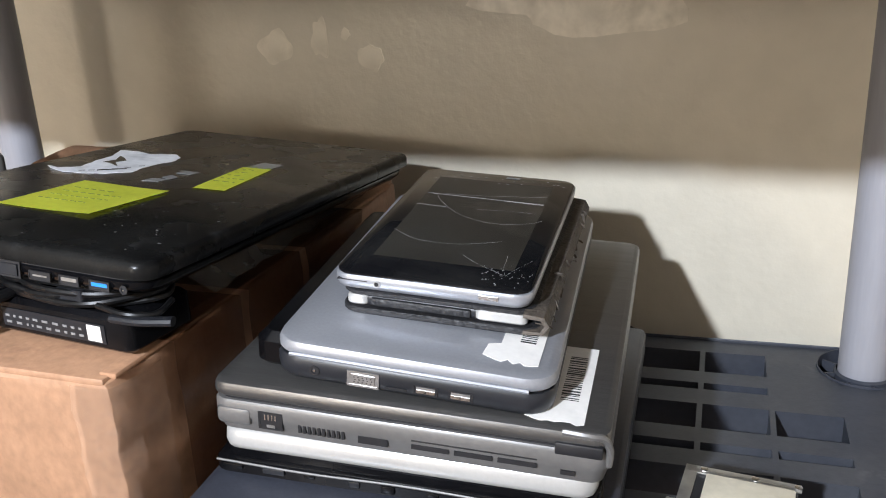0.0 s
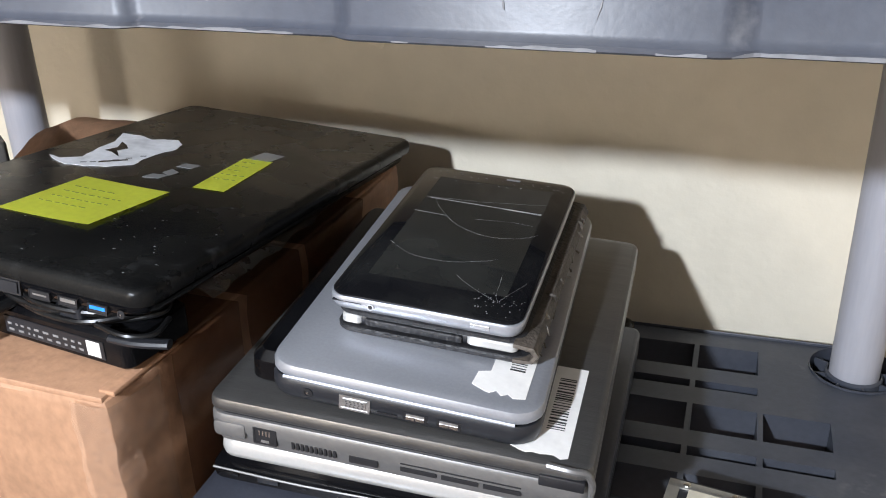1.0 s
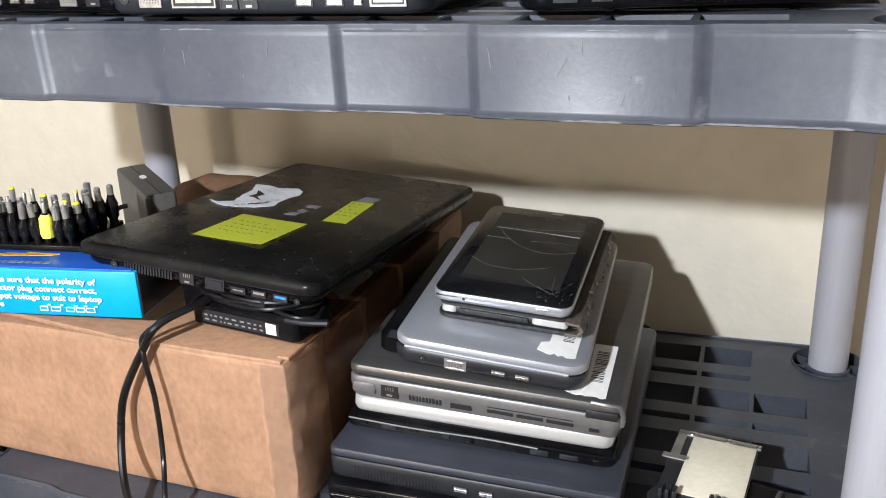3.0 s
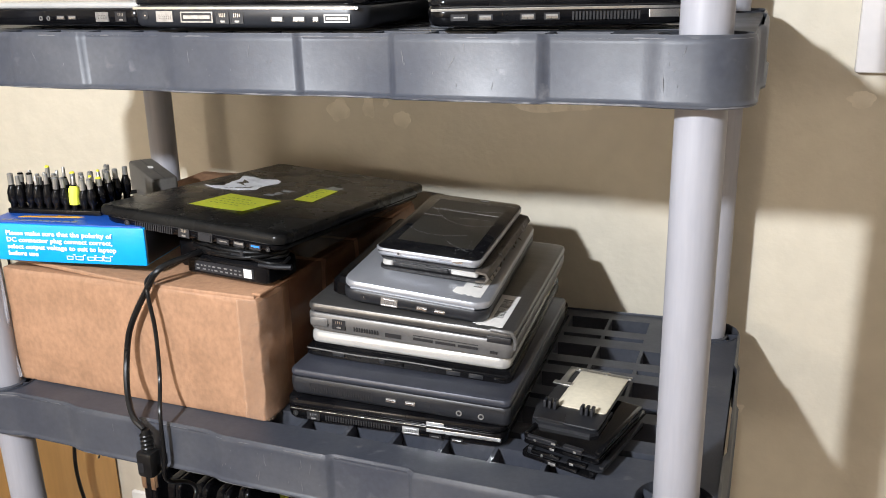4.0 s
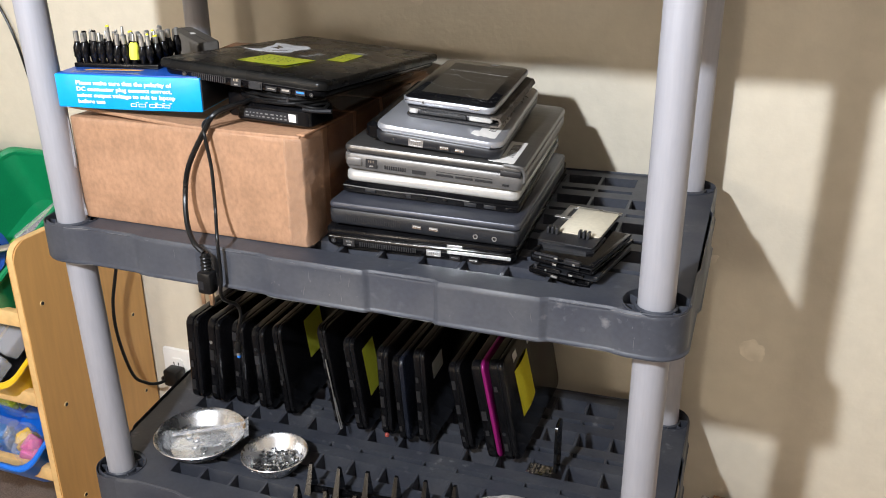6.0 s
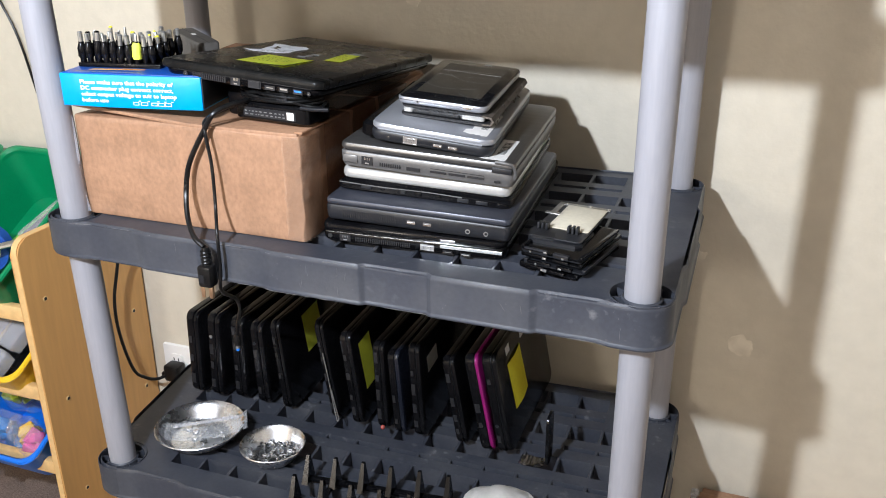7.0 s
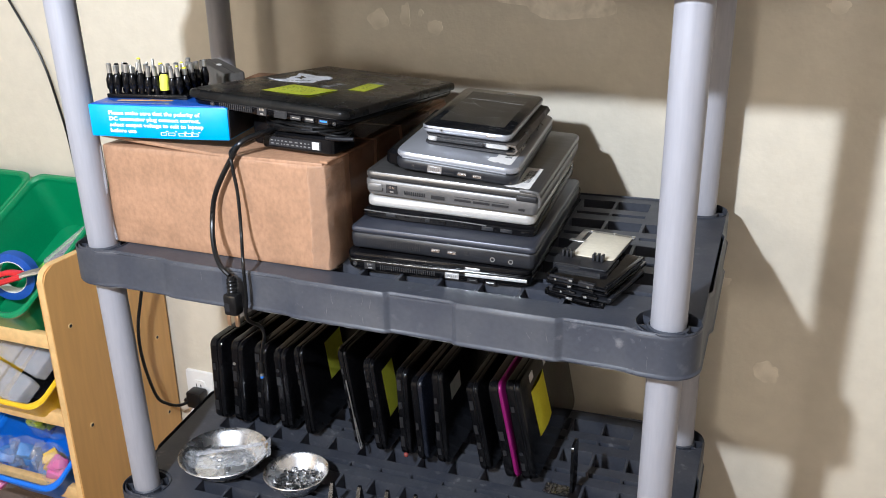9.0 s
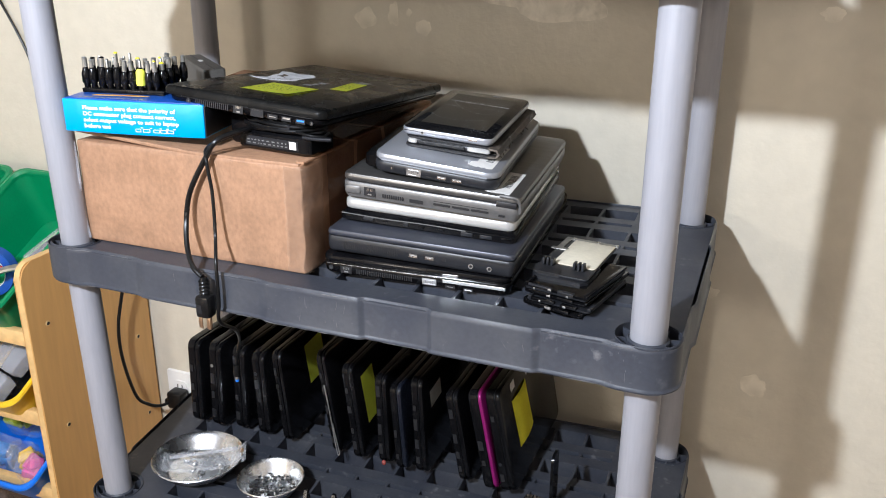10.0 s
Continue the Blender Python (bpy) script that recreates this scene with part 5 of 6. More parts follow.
    port(t, "bright", 0.091, 0.0048, 0.012, 0.0032)
    port(t, "slot", 0.004, 0.0068, 0.019, 0.0005)


tablet()


# ---- small parts pile ----
def drive_parts():
    rnd = random.Random(14)
    z = 0.9495
    kinds = [(M_BLACK, 0.006), (M_CHAR, 0.0055), (M_BLACK, 0.0055), (M_CHAR, 0.0052), (M_BLACK, 0.004)]
    for k, (mat, h) in enumerate(kinds):
        m = pose(0.1 + rnd.uniform(-0.003, 0.006), 0.05 + rnd.uniform(-0.004, 0.008), z, rnd.uniform(-0.6, 0.6), rnd.uniform(-0.6, 0.6), rnd.uniform(-17, -8))
        t = thing("drive_caddy", m, "black plastic drive caddy in a small pile", "caddy", "caddies in the pile")
        w, l = 0.083 + rnd.uniform(-0.004, 0.004), 0.122 + rnd.uniform(-0.01, 0.008)
        bm = bmesh.new()
        slab(bm, w, l, 0.004, [(0.0006, 0), (0, 0.001), (0, h * 0.4), (0.0006, h * 0.42)])
        part("tray", bm, mat, t)
        for x in (0.0, w - 0.005):
            bm = bmesh.new()
            box(bm, (x, 0.003, h * 0.4), (x + 0.005, l - 0.004, h), 0, 0.0006)
            part("rail", bm, mat, t)
        bm = bmesh.new()
        box(bm, (0.006, -0.001, h * 0.3), (w * 0.45, 0.003, h), 0, 0.0006)
        box(bm, (w * 0.55, -0.002, h * 0.2), (w * 0.8, 0.004, h * 0.9), 0, 0.0006)
        part("latch", bm, rnd.choice((M_CHAR, M_CHAR, M_BLACK)), t)
        for j in range(2):
            bm = bmesh.new()
            x, y = rnd.uniform(0.01, w - 0.015), rnd.uniform(-0.0015, 0.0)
            box(bm, (x, y - 0.001, h * 0.2), (x + rnd.uniform(0.002, 0.006), y + 0.002, h * 0.7), 0, 0.0003)
            part("contact", bm, M_PORTM, t)
        z += h + 0.0012
    m = from_corners((0.1035, 0.075, 0.986), (0.173, 0.069, 0.985), (0.027, 0.133, 0.0), 0.003)
    t = thing("drive_bracket", m, "bare metal drive bracket with a cream sheet on top", "bracket")
    w, l = 0.07, 0.137
    bm = bmesh.new()
    slab(bm, w, l * 0.98, 0.004, [(0.0004, 0), (0, 0.0006), (0, 0.002), (0.0004, 0.0025)])
    part("plate", bm, M_CHAR, t)
    bm = bmesh.new()
    box(bm, (0.0, l - 0.014, 0.0025), (w + 0.002, l - 0.006, 0.004), 0, 0.0005)
    box(bm, (0.0, l - 0.05, 0.0025), (0.008, l - 0.006, 0.004), 0, 0.0005)
    box(bm, (-0.006, l - 0.055, 0.0025), (0.018, l - 0.047, 0.004), 0, 0.001)
    part("metal_frame", bm, M_FRAMEM, t, "bright bent metal edge")
    bm = bmesh.new()
    slab(bm, w * 0.78, l * 0.68, 0.005, [(0, 0.0026), (0, 0.0036), (0.0006, 0.004)], at=(w * 0.2, l * 0.25, 0))
    part("cream_sheet", bm, M_CREAM, t, "cream coloured covering sheet")
    bm = bmesh.new()
    plate(bm, [(-0.006, 0.03), (0.0, 0.002), (0.01, -0.006), (w - 0.006, -0.006), (w + 0.001, 0.002), (w + 0.002, 0.05), (0.0, 0.05)], -0.009, -0.0005)
    plate(bm, [(0.006, 0.0), (w * 0.5, 0.0), (w * 0.45, 0.018), (0.012, 0.018)], -0.0005, 0.0034, 1)
    part("bezel", bm, [M_CHAR, M_PORT], t, "dark plastic bezel")
    for x in (0.004, 0.044):
        bm = bmesh.new()
        for d in (0, 0.0055, 0.011):
            box(bm, (x + d, 0.022, 0.003), (x + d + 0.0035, 0.032, 0.012), 0, 0.0008)
        part("clip", bm, M_CHAR, t, "dark plastic clip")
    for x in (0.012, 0.044, 0.07):
        bm = bmesh.new()
        lathe(bm, [(0.0025, 0.0025), (0.0025, 0.0048), (0.0014, 0.005)], 10, at=(x, l - 0.01, 0))
        part("screw", bm, M_CHROME, t)


drive_parts()


# ---- lower shelf ----
def standing_netbooks():
    """Thin black notebooks standing on edge like books, each leaning on the next."""
    base_z = 0.531
    # x at the top of the front edge, x at its foot, top z, thickness, how far the front edge is pulled out, lid material
    rows = [(-0.556, -0.562, 0.695, 0.027, 0.0, M_GLOSS), (-0.512, -0.52, 0.697, 0.027, 0.0, M_GLOSS), (-0.47, -0.474, 0.693, 0.027, 0.0, M_GLOSS), (-0.43, -0.425, 0.69, 0.026, 0.0, M_GLOSS),
            (-0.388, -0.372, 0.702, 0.02, 0.0, M_BLACK), (-0.303, -0.276, 0.716, 0.018, 0.0, M_BLACK), (-0.254, -0.234, 0.704, 0.022, 0.0, M_GLOSS), (-0.196, -0.19, 0.695, 0.022, 0.0, M_BLACK),
            (-0.168, -0.156, 0.686, 0.022, 0.0, M_NAVY), (-0.132, -0.122, 0.704, 0.022, 0.0, M_BLACK), (-0.074, -0.046, 0.689, 0.022, 0.0, M_BLACK), (-0.035, -0.001, 0.702, 0.024, 0.0, M_PINK), (-0.008, 0.0255, 0.706, 0.026, 0.0, M_BLACK)]
    rnd = random.Random(31)
    out = []
    for k, (xt, xb, zt, th, pull, mat) in enumerate(rows):
        y0 = 0.225 + rnd.uniform(-0.004, 0.004)
        zaxis = Vector((xt - xb, 0, zt - base_z))
        lean = math.degrees(math.atan2(zaxis.x, zaxis.z))
        hgt = zaxis.length
        yaw = rnd.uniform(-1.5, 1.5)
        # x: thickness, y: into the shelf, z: up the front edge
        m = Matrix.Translation((xb, y0, base_z + 0.002)) @ pose(0, 0, 0, 0, 0, yaw) @ pose(0, 0, 0, 0, lean, 0)
        label = "closed black netbook standing on edge in a row"
        if mat is M_PINK:
            label = "black netbook with a glossy magenta lid standing on edge"
        elif mat is M_NAVY:
            label = "dark navy netbook standing on edge in a row"
        t = thing("netbook", m, label, "laptop", "netbooks standing in a row")
        length = 0.262
        half = th * (0.68 if mat is M_PINK else 0.58)
        up = Matrix(((0, 0, 1, 0), (0, 1, 0, 0), (-1, 0, 0, hgt), (0, 0, 0, 1)))
        # slab local x runs down the edge, y into the shelf, z across the thickness
        bm = bmesh.new()
        slab(bm, hgt, length, 0.014, [(0.004, 0), (0.001, 0.002), (0, 0.005), (0, half - 0.001), (0.001, half)], m=up)
        part("base", bm, M_BLACK, t, "", 0.7)
        bm = bmesh.new()
        slab(bm, hgt, length, 0.016, [(0.001, half + 0.0012), (0, half + 0.003), (0, th - 0.004), (0.0012, th - 0.0015), (0.005, th)], m=up)
        part("lid", bm, mat, t, "glossy magenta lid" if mat is M_PINK else "", 0.7)
        bm = bmesh.new()
        slab(bm, hgt - 0.006, length - 0.006, 0.012, [(0, half - 0.001), (0, half + 0.002)], at=(0.003, 0.003, 0), m=up)
        part("seam", bm, M_PORT, t)
        zz = 0.02
        while zz < hgt - 0.03:
            kind = rnd.choice(("usb", "vga", "jack", "slot", "usb"))
            bm = bmesh.new()
            if kind == "jack":
                mm = Matrix.Translation((half * 0.5, 0, zz)) @ Matrix.Rotation(radians(90), 4, "X")
                lathe(bm, [(0.003, 0), (0.003, 0.0008), (0.0018, 0.0008), (0.0016, 0.0002)], 14, 1, m=mm)
                d = 0.012
            else:
                d = {"usb": 0.012, "vga": 0.016, "slot": 0.02}[kind]
                box(bm, (half * 0.25, -0.0006, zz), (half * 0.75, 0.001, zz + d), 1 if kind != "slot" else 0)
                box(bm, (half * 0.32, -0.0009, zz + 0.0012), (half * 0.68, 0.001, zz + d - 0.0012), 0)
            part({"usb": "usb_port", "vga": "vga_port", "jack": "audio_jack", "slot": "slot"}[kind], bm, [M_PORT, rnd.choice((M_BLACK, M_BLACK, M_CHAR, M_FRAMEM) if kind == "jack" else (M_BLACK, M_BLACK, M_BLACK, M_CHAR))], t, "", 0)
            zz += d + rnd.uniform(0.012, 0.03)
        out.append((t, m, th, hgt, up))
    return out


NETBOOKS = standing_netbooks()


def edge_note(k, y, z, w, h, mat, label, tilt=0, wavy=0.0):
    """A note stuck on the lid of the k-th standing netbook."""
    t, m, th, hgt, up = NETBOOKS[k]
    bm = bmesh.new()
    n = 6
    g = [[bm.verts.new((th + 0.0006 + wavy * math.sin(3 * i / n), w * i / n, h * j / n)) for j in range(n + 1)] for i in range(n + 1)]
    for i in range(n):
        for j in range(n):
            bm.faces.new((g[i][j], g[i + 1][j], g[i + 1][j + 1], g[i][j + 1]))
    bmesh.ops.solidify(bm, geom=bm.faces[:], thickness=0.0003)
    return tagged(part("sticky_note", bm, mat, None, "", 0.5, m @ pose(0, y, z, tilt, 0, 0)), label, "sticky note", "notes on the netbooks")


edge_note(4, 0.08, 0.075, 0.06, 0.075, M_LIME, "lime sticky note on a standing netbook", 4)
edge_note(6, 0.03, 0.055, 0.045, 0.09, M_LIME, "lime sticky note on a standing netbook", 4)
edge_note(11, 0.03, 0.06, 0.05, 0.085, M_LIME, "lime sticky note tucked between netbooks", 0)
edge_note(12, 0.05, 0.055, 0.07, 0.086, M_YNOTE, "bright yellow sticky note on the end netbook", 5, 0.003)
edge_note(9, 0.03, 0.11, 0.045, 0.03, M_LABEL, "white paper label on a standing netbook", 6)
edge_note(12, 0.045, 0.155, 0.02, 0.014, M_LABEL, "small white paper label on the end netbook", 4)
edge_note(12, 0.12, 0.15, 0.02, 0.02, M_LABEL, "small white paper label on the end netbook", 4)


def strap_loop():
    t, m, th, hgt, up = NETBOOKS[5]
    bm = bmesh.new()
    tube(bm, [(0.01, -0.003, 0.13), (0.012, -0.0045, 0.08), (0.012, -0.005, 0.03), (0.014, -0.007, 0.004), (0.016, -0.008, 0.002), (0.0175, -0.0065, 0.006), (0.015, -0.005, 0.03), (0.013, -0.004, 0.06)], 0.0011, 6, 0, 6)
    tagged(part("wrist_strap", bm, M_PORTM, None, "", 0.7, m), "thin grey strap loop hanging down a netbook edge", "strap")
    t, m, th, hgt, up = NETBOOKS[7]
    bm = bmesh.new()
    lathe(bm, [(0.0015, -0.004), (0.0034, -0.0024), (0.004, 0.0), (0.0034, 0.0024), (0.0015, 0.004)], 14)
    tagged(part("red_bead", bm, M_BEAD, None, "", 0.8, m @ pose(0.013, -0.0055, 0.008)), "small shiny red bead at a netbook edge", "bead")


strap_loop()


def book_rack(x, y, n, m_yaw=0.0):
    """A black wire-like comb rack with upright tapered fingers."""
    t = thing("sorter_rack", pose(x, y, 0.53, 0, 0, m_yaw), "black plastic sorter rack with rows of upright fingers", "rack")
    for dy in (0.0, 0.055):
        bm = bmesh.new()
        box(bm, (0, dy, 0.0), (0.045 * (n - 1) + 0.006, dy + 0.008, 0.008), 0, 0.001)
        part("rail", bm, M_BLACK, t)
    for k in range(2):
        bm = bmesh.new()
        box(bm, (0.04 + 0.09 * k, 0.0085, 0.0), (0.048 + 0.09 * k, 0.0545, 0.006), 0, 0.001)
        part("crossbar", bm, M_BLACK, t)
    for k in range(n):
        for dy in (0.0, 0.055):
            bm = bmesh.new()
            a = [(-0.002, -0.014), (0.008, -0.014), (0.008, 0.018), (-0.002, 0.018)]
            lo = [bm.verts.new((0.045 * k + p, dy + q, 0.004)) for p, q in a]
            hi = [bm.verts.new((0.045 * k + 0.003 + (p - 0.003) * 0.5, dy + 0.009 + (q - 0.004) * 0.16, 0.046)) for p, q in a]
            for i in range(4):
                bm.faces.new((lo[i], lo[(i + 1) % 4], hi[(i + 1) % 4], hi[i]))
            bm.faces.new(lo[::-1])
            bm.faces.new(hi)
            part("finger", bm, M_BLACK, t)
    return t


book_rack(-0.23, 0.004, 6, 6)


def end_stop():
    t = thing("book_end", pose(0.085, 0.235, 0.529), "black upright divider with a bright foil wrapped foot", "book end")
    bm = bmesh.new()
    slab(bm, 0.035, 0.092, 0.012, [(0, 0), (0, 0.004)], m=Matrix(((0, 0, 1, 0.02), (1, 0, 0, -0.012), (0, 1, 0, 0.0), (0, 0, 0, 1))))
    part("upright", bm, M_BLACK, t)
    bm = bmesh.new()
    g = [[bm.verts.new((-0.022 + 0.04 * i / 14, -0.02 + 0.026 * j / 9, 0.003 + 0.0045 * abs(noise.noise(Vector((i * 0.45, j * 0.6, 2)))) + 0.0012 * (i % 2))) for j in range(10)] for i in range(15)]
    for a, b in zip(g, g[1:]):
        for j in range(9):
            bm.faces.new((a[j], a[j + 1], b[j + 1], b[j]))
    bmesh.ops.solidify(bm, geom=bm.faces[:], thickness=0.0008)
    part("foil_foot", bm, M_CHROME, t, "crinkled bright foil foot")


end_stop()


def dish(x, y, r, label):
    t = thing("steel_dish", pose(x, y, 0.529), label, "dish", "steel dishes")
    bm = bmesh.new()
    prof = [(0.004, 0.0), (r * 0.62, 0.0), (r * 0.66, 0.001), (r * 0.88, 0.017), (r * 0.985, 0.024), (r, 0.026), (r * 0.985, 0.0272), (r * 0.95, 0.026), (r * 0.9, 0.0225), (r * 0.85, 0.018), (r * 0.72, 0.0065), (r * 0.68, 0.0032), (r * 0.65, 0.0024), (r * 0.4, 0.002), (r * 0.2, 0.0035), (0.004, 0.004)]
    lathe(bm, prof, 56)
    part("bowl", bm, M_STEEL, t, "polished steel bowl with a rolled rim", 0.9)
    return t


dish(-0.461, 0.105, 0.075, "wide shallow steel dish holding a clear bag")
dish(-0.318, 0.0995, 0.0535, "small shallow steel dish holding loose screws")


def dish_bag():
    rnd = random.Random(17)
    bm = bmesh.new()
    n, w, l = 14, 0.135, 0.055
    g = [[bm.verts.new((w * (i / n - 0.5), l * (j / n - 0.5), 0.006 + 0.02 * (abs(i / n - 0.45) * 1.6) ** 2 + 0.007 * noise.noise(Vector((i * 0.5, j * 0.6, 2))))) for j in range(n + 1)] for i in range(n + 1)]
    for i in range(n):
        for j in range(n):
            bm.faces.new((g[i][j], g[i + 1][j], g[i + 1][j + 1], g[i][j + 1]))
    bmesh.ops.solidify(bm, geom=bm.faces[:], thickness=0.0004)
    t = tagged(part("plastic_bag", bm, M_BAG, None, "", 0.9, pose(-0.452, 0.11, 0.536, 0, 0, 32)), "crinkled clear zip bag lying in a steel dish", "bag")
    bm = bmesh.new()
    box(bm, (-0.055, -0.003, 0.0), (0.055, 0.006, 0.0012), 0, 0.0004)
    part("zip_strip", bm, M_CLEAR, t, "pale blue zip strip", 0.5, pose(0.0, 0.0, 0.022, 0, -3, 0))
    for k in range(5):
        bm = bmesh.new()
        lathe(bm, [(0.006, 0.0), (0.0065, 0.001), (0.005, 0.003)], 16)
        tagged(part("coin_cell", bm, M_CHROME, None, "", 0.7, pose(-0.492 + 0.015 * k + rnd.uniform(-0.004, 0.004), 0.095 + rnd.uniform(-0.02, 0.03), 0.5335, rnd.uniform(-15, 15), rnd.uniform(-15, 15))), "small round metal cell lying in the dish", "coin cell", "cells in the dish")
    verts_bm = bmesh.new()
    for k in range(70):
        a, d = rnd.uniform(0, 6.28), 0.036 * math.sqrt(rnd.random())
        mm = Matrix.Translation((-0.318 + d * math.cos(a), 0.0995 + d * math.sin(a), 0.534 + rnd.uniform(0, 0.006))) @ Euler((rnd.uniform(0, 6), rnd.uniform(0, 6), rnd.uniform(0, 6))).to_matrix().to_4x4()
        mi = rnd.choice((0, 1, 1))
        lathe(verts_bm, [(0.0022, 0), (0.0022, 0.0012), (0.001, 0.0016), (0.001, rnd.uniform(0.004, 0.008))], 7, mi, m=mm)
    tagged(part("loose_screws", verts_bm, [M_PORT, M_CHROME], None, "", 0.7), "heap of tiny dark and bright screws in a dish", "screws", kind="stuff")


dish_bag()


def white_packet():
    bm = bmesh.new()
    n = 12
    g = []
    for i in range(n + 1):
        u = 2 * i / n - 1
        g.append([])
        for j in range(n + 1):
            v = 2 * j / n - 1
            rise = 0.022 * (1 - u * u) * (1 - v * v) + 0.004 * noise.noise(Vector((i * 0.4, j * 0.4, 5)))
            g[-1].append(bm.verts.new((0.055 + 0.055 * u * math.sqrt(1 - v * v / 2.4), 0.04 + 0.04 * v * math.sqrt(1 - u * u / 2.4), 0.004 + max(rise, 0.0))))
    for i in range(n):
        for j in range(n):
            bm.faces.new((g[i][j], g[i + 1][j], g[i + 1][j + 1], g[i][j + 1]))
    bmesh.ops.solidify(bm, geom=bm.faces[:], thickness=0.003)
    tagged(part("paper_packet", bm, M_LABEL, None, "", 0.9, pose(0.02, 0.055, 0.532, 0, 0, 12)), "crumpled white packet lying on the lower shelf", "packet")


white_packet()


# ---- upper shelf ----
laptop("laptop", from_corners((-0.56, 0.07, 1.4035), (-0.315, 0.045, 1.4035), (0.03, 0.3, 0), 0.0235), 0.246, 0.33, 0.0175, 0.0065, (M_BLACK, M_PEARL), "black laptop with a pale lid on the upper shelf",
       [("jack", 0.1, 0.008, 0.0025, 0), ("jack", 0.112, 0.008, 0.0025, 0), ("usb", 0.125, 0.007, 0.012, 0.004), ("usb", 0.143, 0.007, 0.012, 0.004), ("vga", 0.186, 0.006, 0.0165, 0.0075), ("rj45", 0.215, 0.006, 0.013, 0.008)])
laptop("laptop", from_corners((-0.306, 0.02, 1.4105), (-0.048, 0.034, 1.4085), (-0.02, 0.3, 0), 0.03), 0.258, 0.37, 0.021, 0.0085, (M_CHAR, M_GLOSS), "black laptop with a silver edge on the upper shelf",
       [("dark_jack", 0.02, 0.012, 0.004, 0), ("vga", 0.034, 0.007, 0.0165, 0.008), ("dock", 0.062, 0.0065, 0.034, 0.008), ("rj45", 0.102, 0.0055, 0.012, 0.009), ("rj45", 0.118, 0.0055, 0.012, 0.009),
        ("usb", 0.161, 0.0065, 0.013, 0.005), ("usb", 0.184, 0.0065, 0.013, 0.005), ("usb", 0.205, 0.0065, 0.006, 0.005), ("dock", 0.218, 0.007, 0.024, 0.005), ("bright", 0.006, 0.0175, 0.246, 0.003)], r=0.02)
laptop("laptop", from_corners((0.018, 0.022, 1.4065), (0.236, 0.088, 1.4065), (-0.09, 0.3, 0), 0.026), 0.232, 0.36, 0.017, 0.0075, (M_BLACK, M_GLOSS), "black laptop with bright metal edge set askew on upper shelf",
       [("hdmi", 0.022, 0.006, 0.014, 0.0045), ("usb", 0.046, 0.006, 0.012, 0.0045), ("usb", 0.083, 0.006, 0.0125, 0.0048), ("usb", 0.104, 0.006, 0.0125, 0.0048), ("vent", 0.128, 0.005, 0.06, 0.007), ("bright", 0.004, 0.0135, 0.224, 0.0026), ("bright", 0.194, 0.006, 0.026, 0.007)], r=0.018)
laptop("laptop", from_corners((-0.004, 0.06, 1.4365), (0.225, 0.128, 1.4365), (-0.09, 0.3, 0), 0.0285), 0.236, 0.34, 0.018, 0.0085, (M_PEARL, M_SILVER), "white laptop lying on another on the upper shelf",
       [("vent", 0.05, 0.005, 0.05, 0.005), ("usb", 0.11, 0.006, 0.0125, 0.0048)], r=0.016)


# ---- bin organizer ----
def bin_organizer():
    t = thing("bin_organizer", pose(0, 0, 0), "maple veneer toy bin organizer with slanted rows of bins", "organizer")
    x0 = -0.9
    for x in (x0, -1.78):
        bm = bmesh.new()
        pts = [(0.2, 0.0), (0.525, 0.0), (0.525, 0.79)]
        for k in range(7):
            a = radians(90 + 90 * k / 6)
            pts.append((0.23 + 0.03 * math.cos(a), 0.76 + 0.03 * math.sin(a)))
        a = [bm.verts.new((x, p, q)) for p, q in pts]
        b = [bm.verts.new((x - 0.018, p, q)) for p, q in pts]
        n = len(pts)
        bm.faces.new(a)
        bm.faces.new(b[::-1])
        for i in range(n):
            f = bm.faces.new((a[i], a[(i + 1) % n], b[(i + 1) % n], b[i]))
            f.material_index = 1
        bmesh.ops.bevel(bm, geom=[e for e in bm.edges if abs(e.verts[0].co.x - e.verts[1].co.x) < 1e-6], offset=0.0025, segments=2, affect="EDGES")
        side = part("side_panel", bm, [M_PLYM, M_PLYE], t, "maple side panel with pale rounded edge", 0.5)
        if x == x0:
            for y, z in ((0.245, 0.655), (0.255, 0.425), (0.26, 0.2), (0.48, 0.52), (0.485, 0.325)):
                bm = bmesh.new()
                mm = Matrix.Translation((x, y, z)) @ Matrix.Rotation(radians(90), 4, "Y")
                lathe(bm, [(0.0058, 0.0), (0.0052, 0.0012), (0.0035, 0.001)], 16, 0, m=mm)
                lathe(bm, [(0.0036, 0.0), (0.0034, 0.0013)], 16, 1, m=mm)
                part("bolt_hole", bm, [M_PLYE, M_PORT], side, "countersunk bolt hole", 0.7)
    for z in (0.635, 0.46, 0.283):
        for y, dz in ((0.19, 0.0), (0.49, 0.165)):
            bm = bmesh.new()
            box(bm, (-1.762, y + 0.012, z + dz - 0.016), (x0 - 0.018, y + 0.03, z + dz + 0.016), 0, 0.004)
            part("rail", bm, M_PLYE, t, "pale maple rail")


bin_organizer()


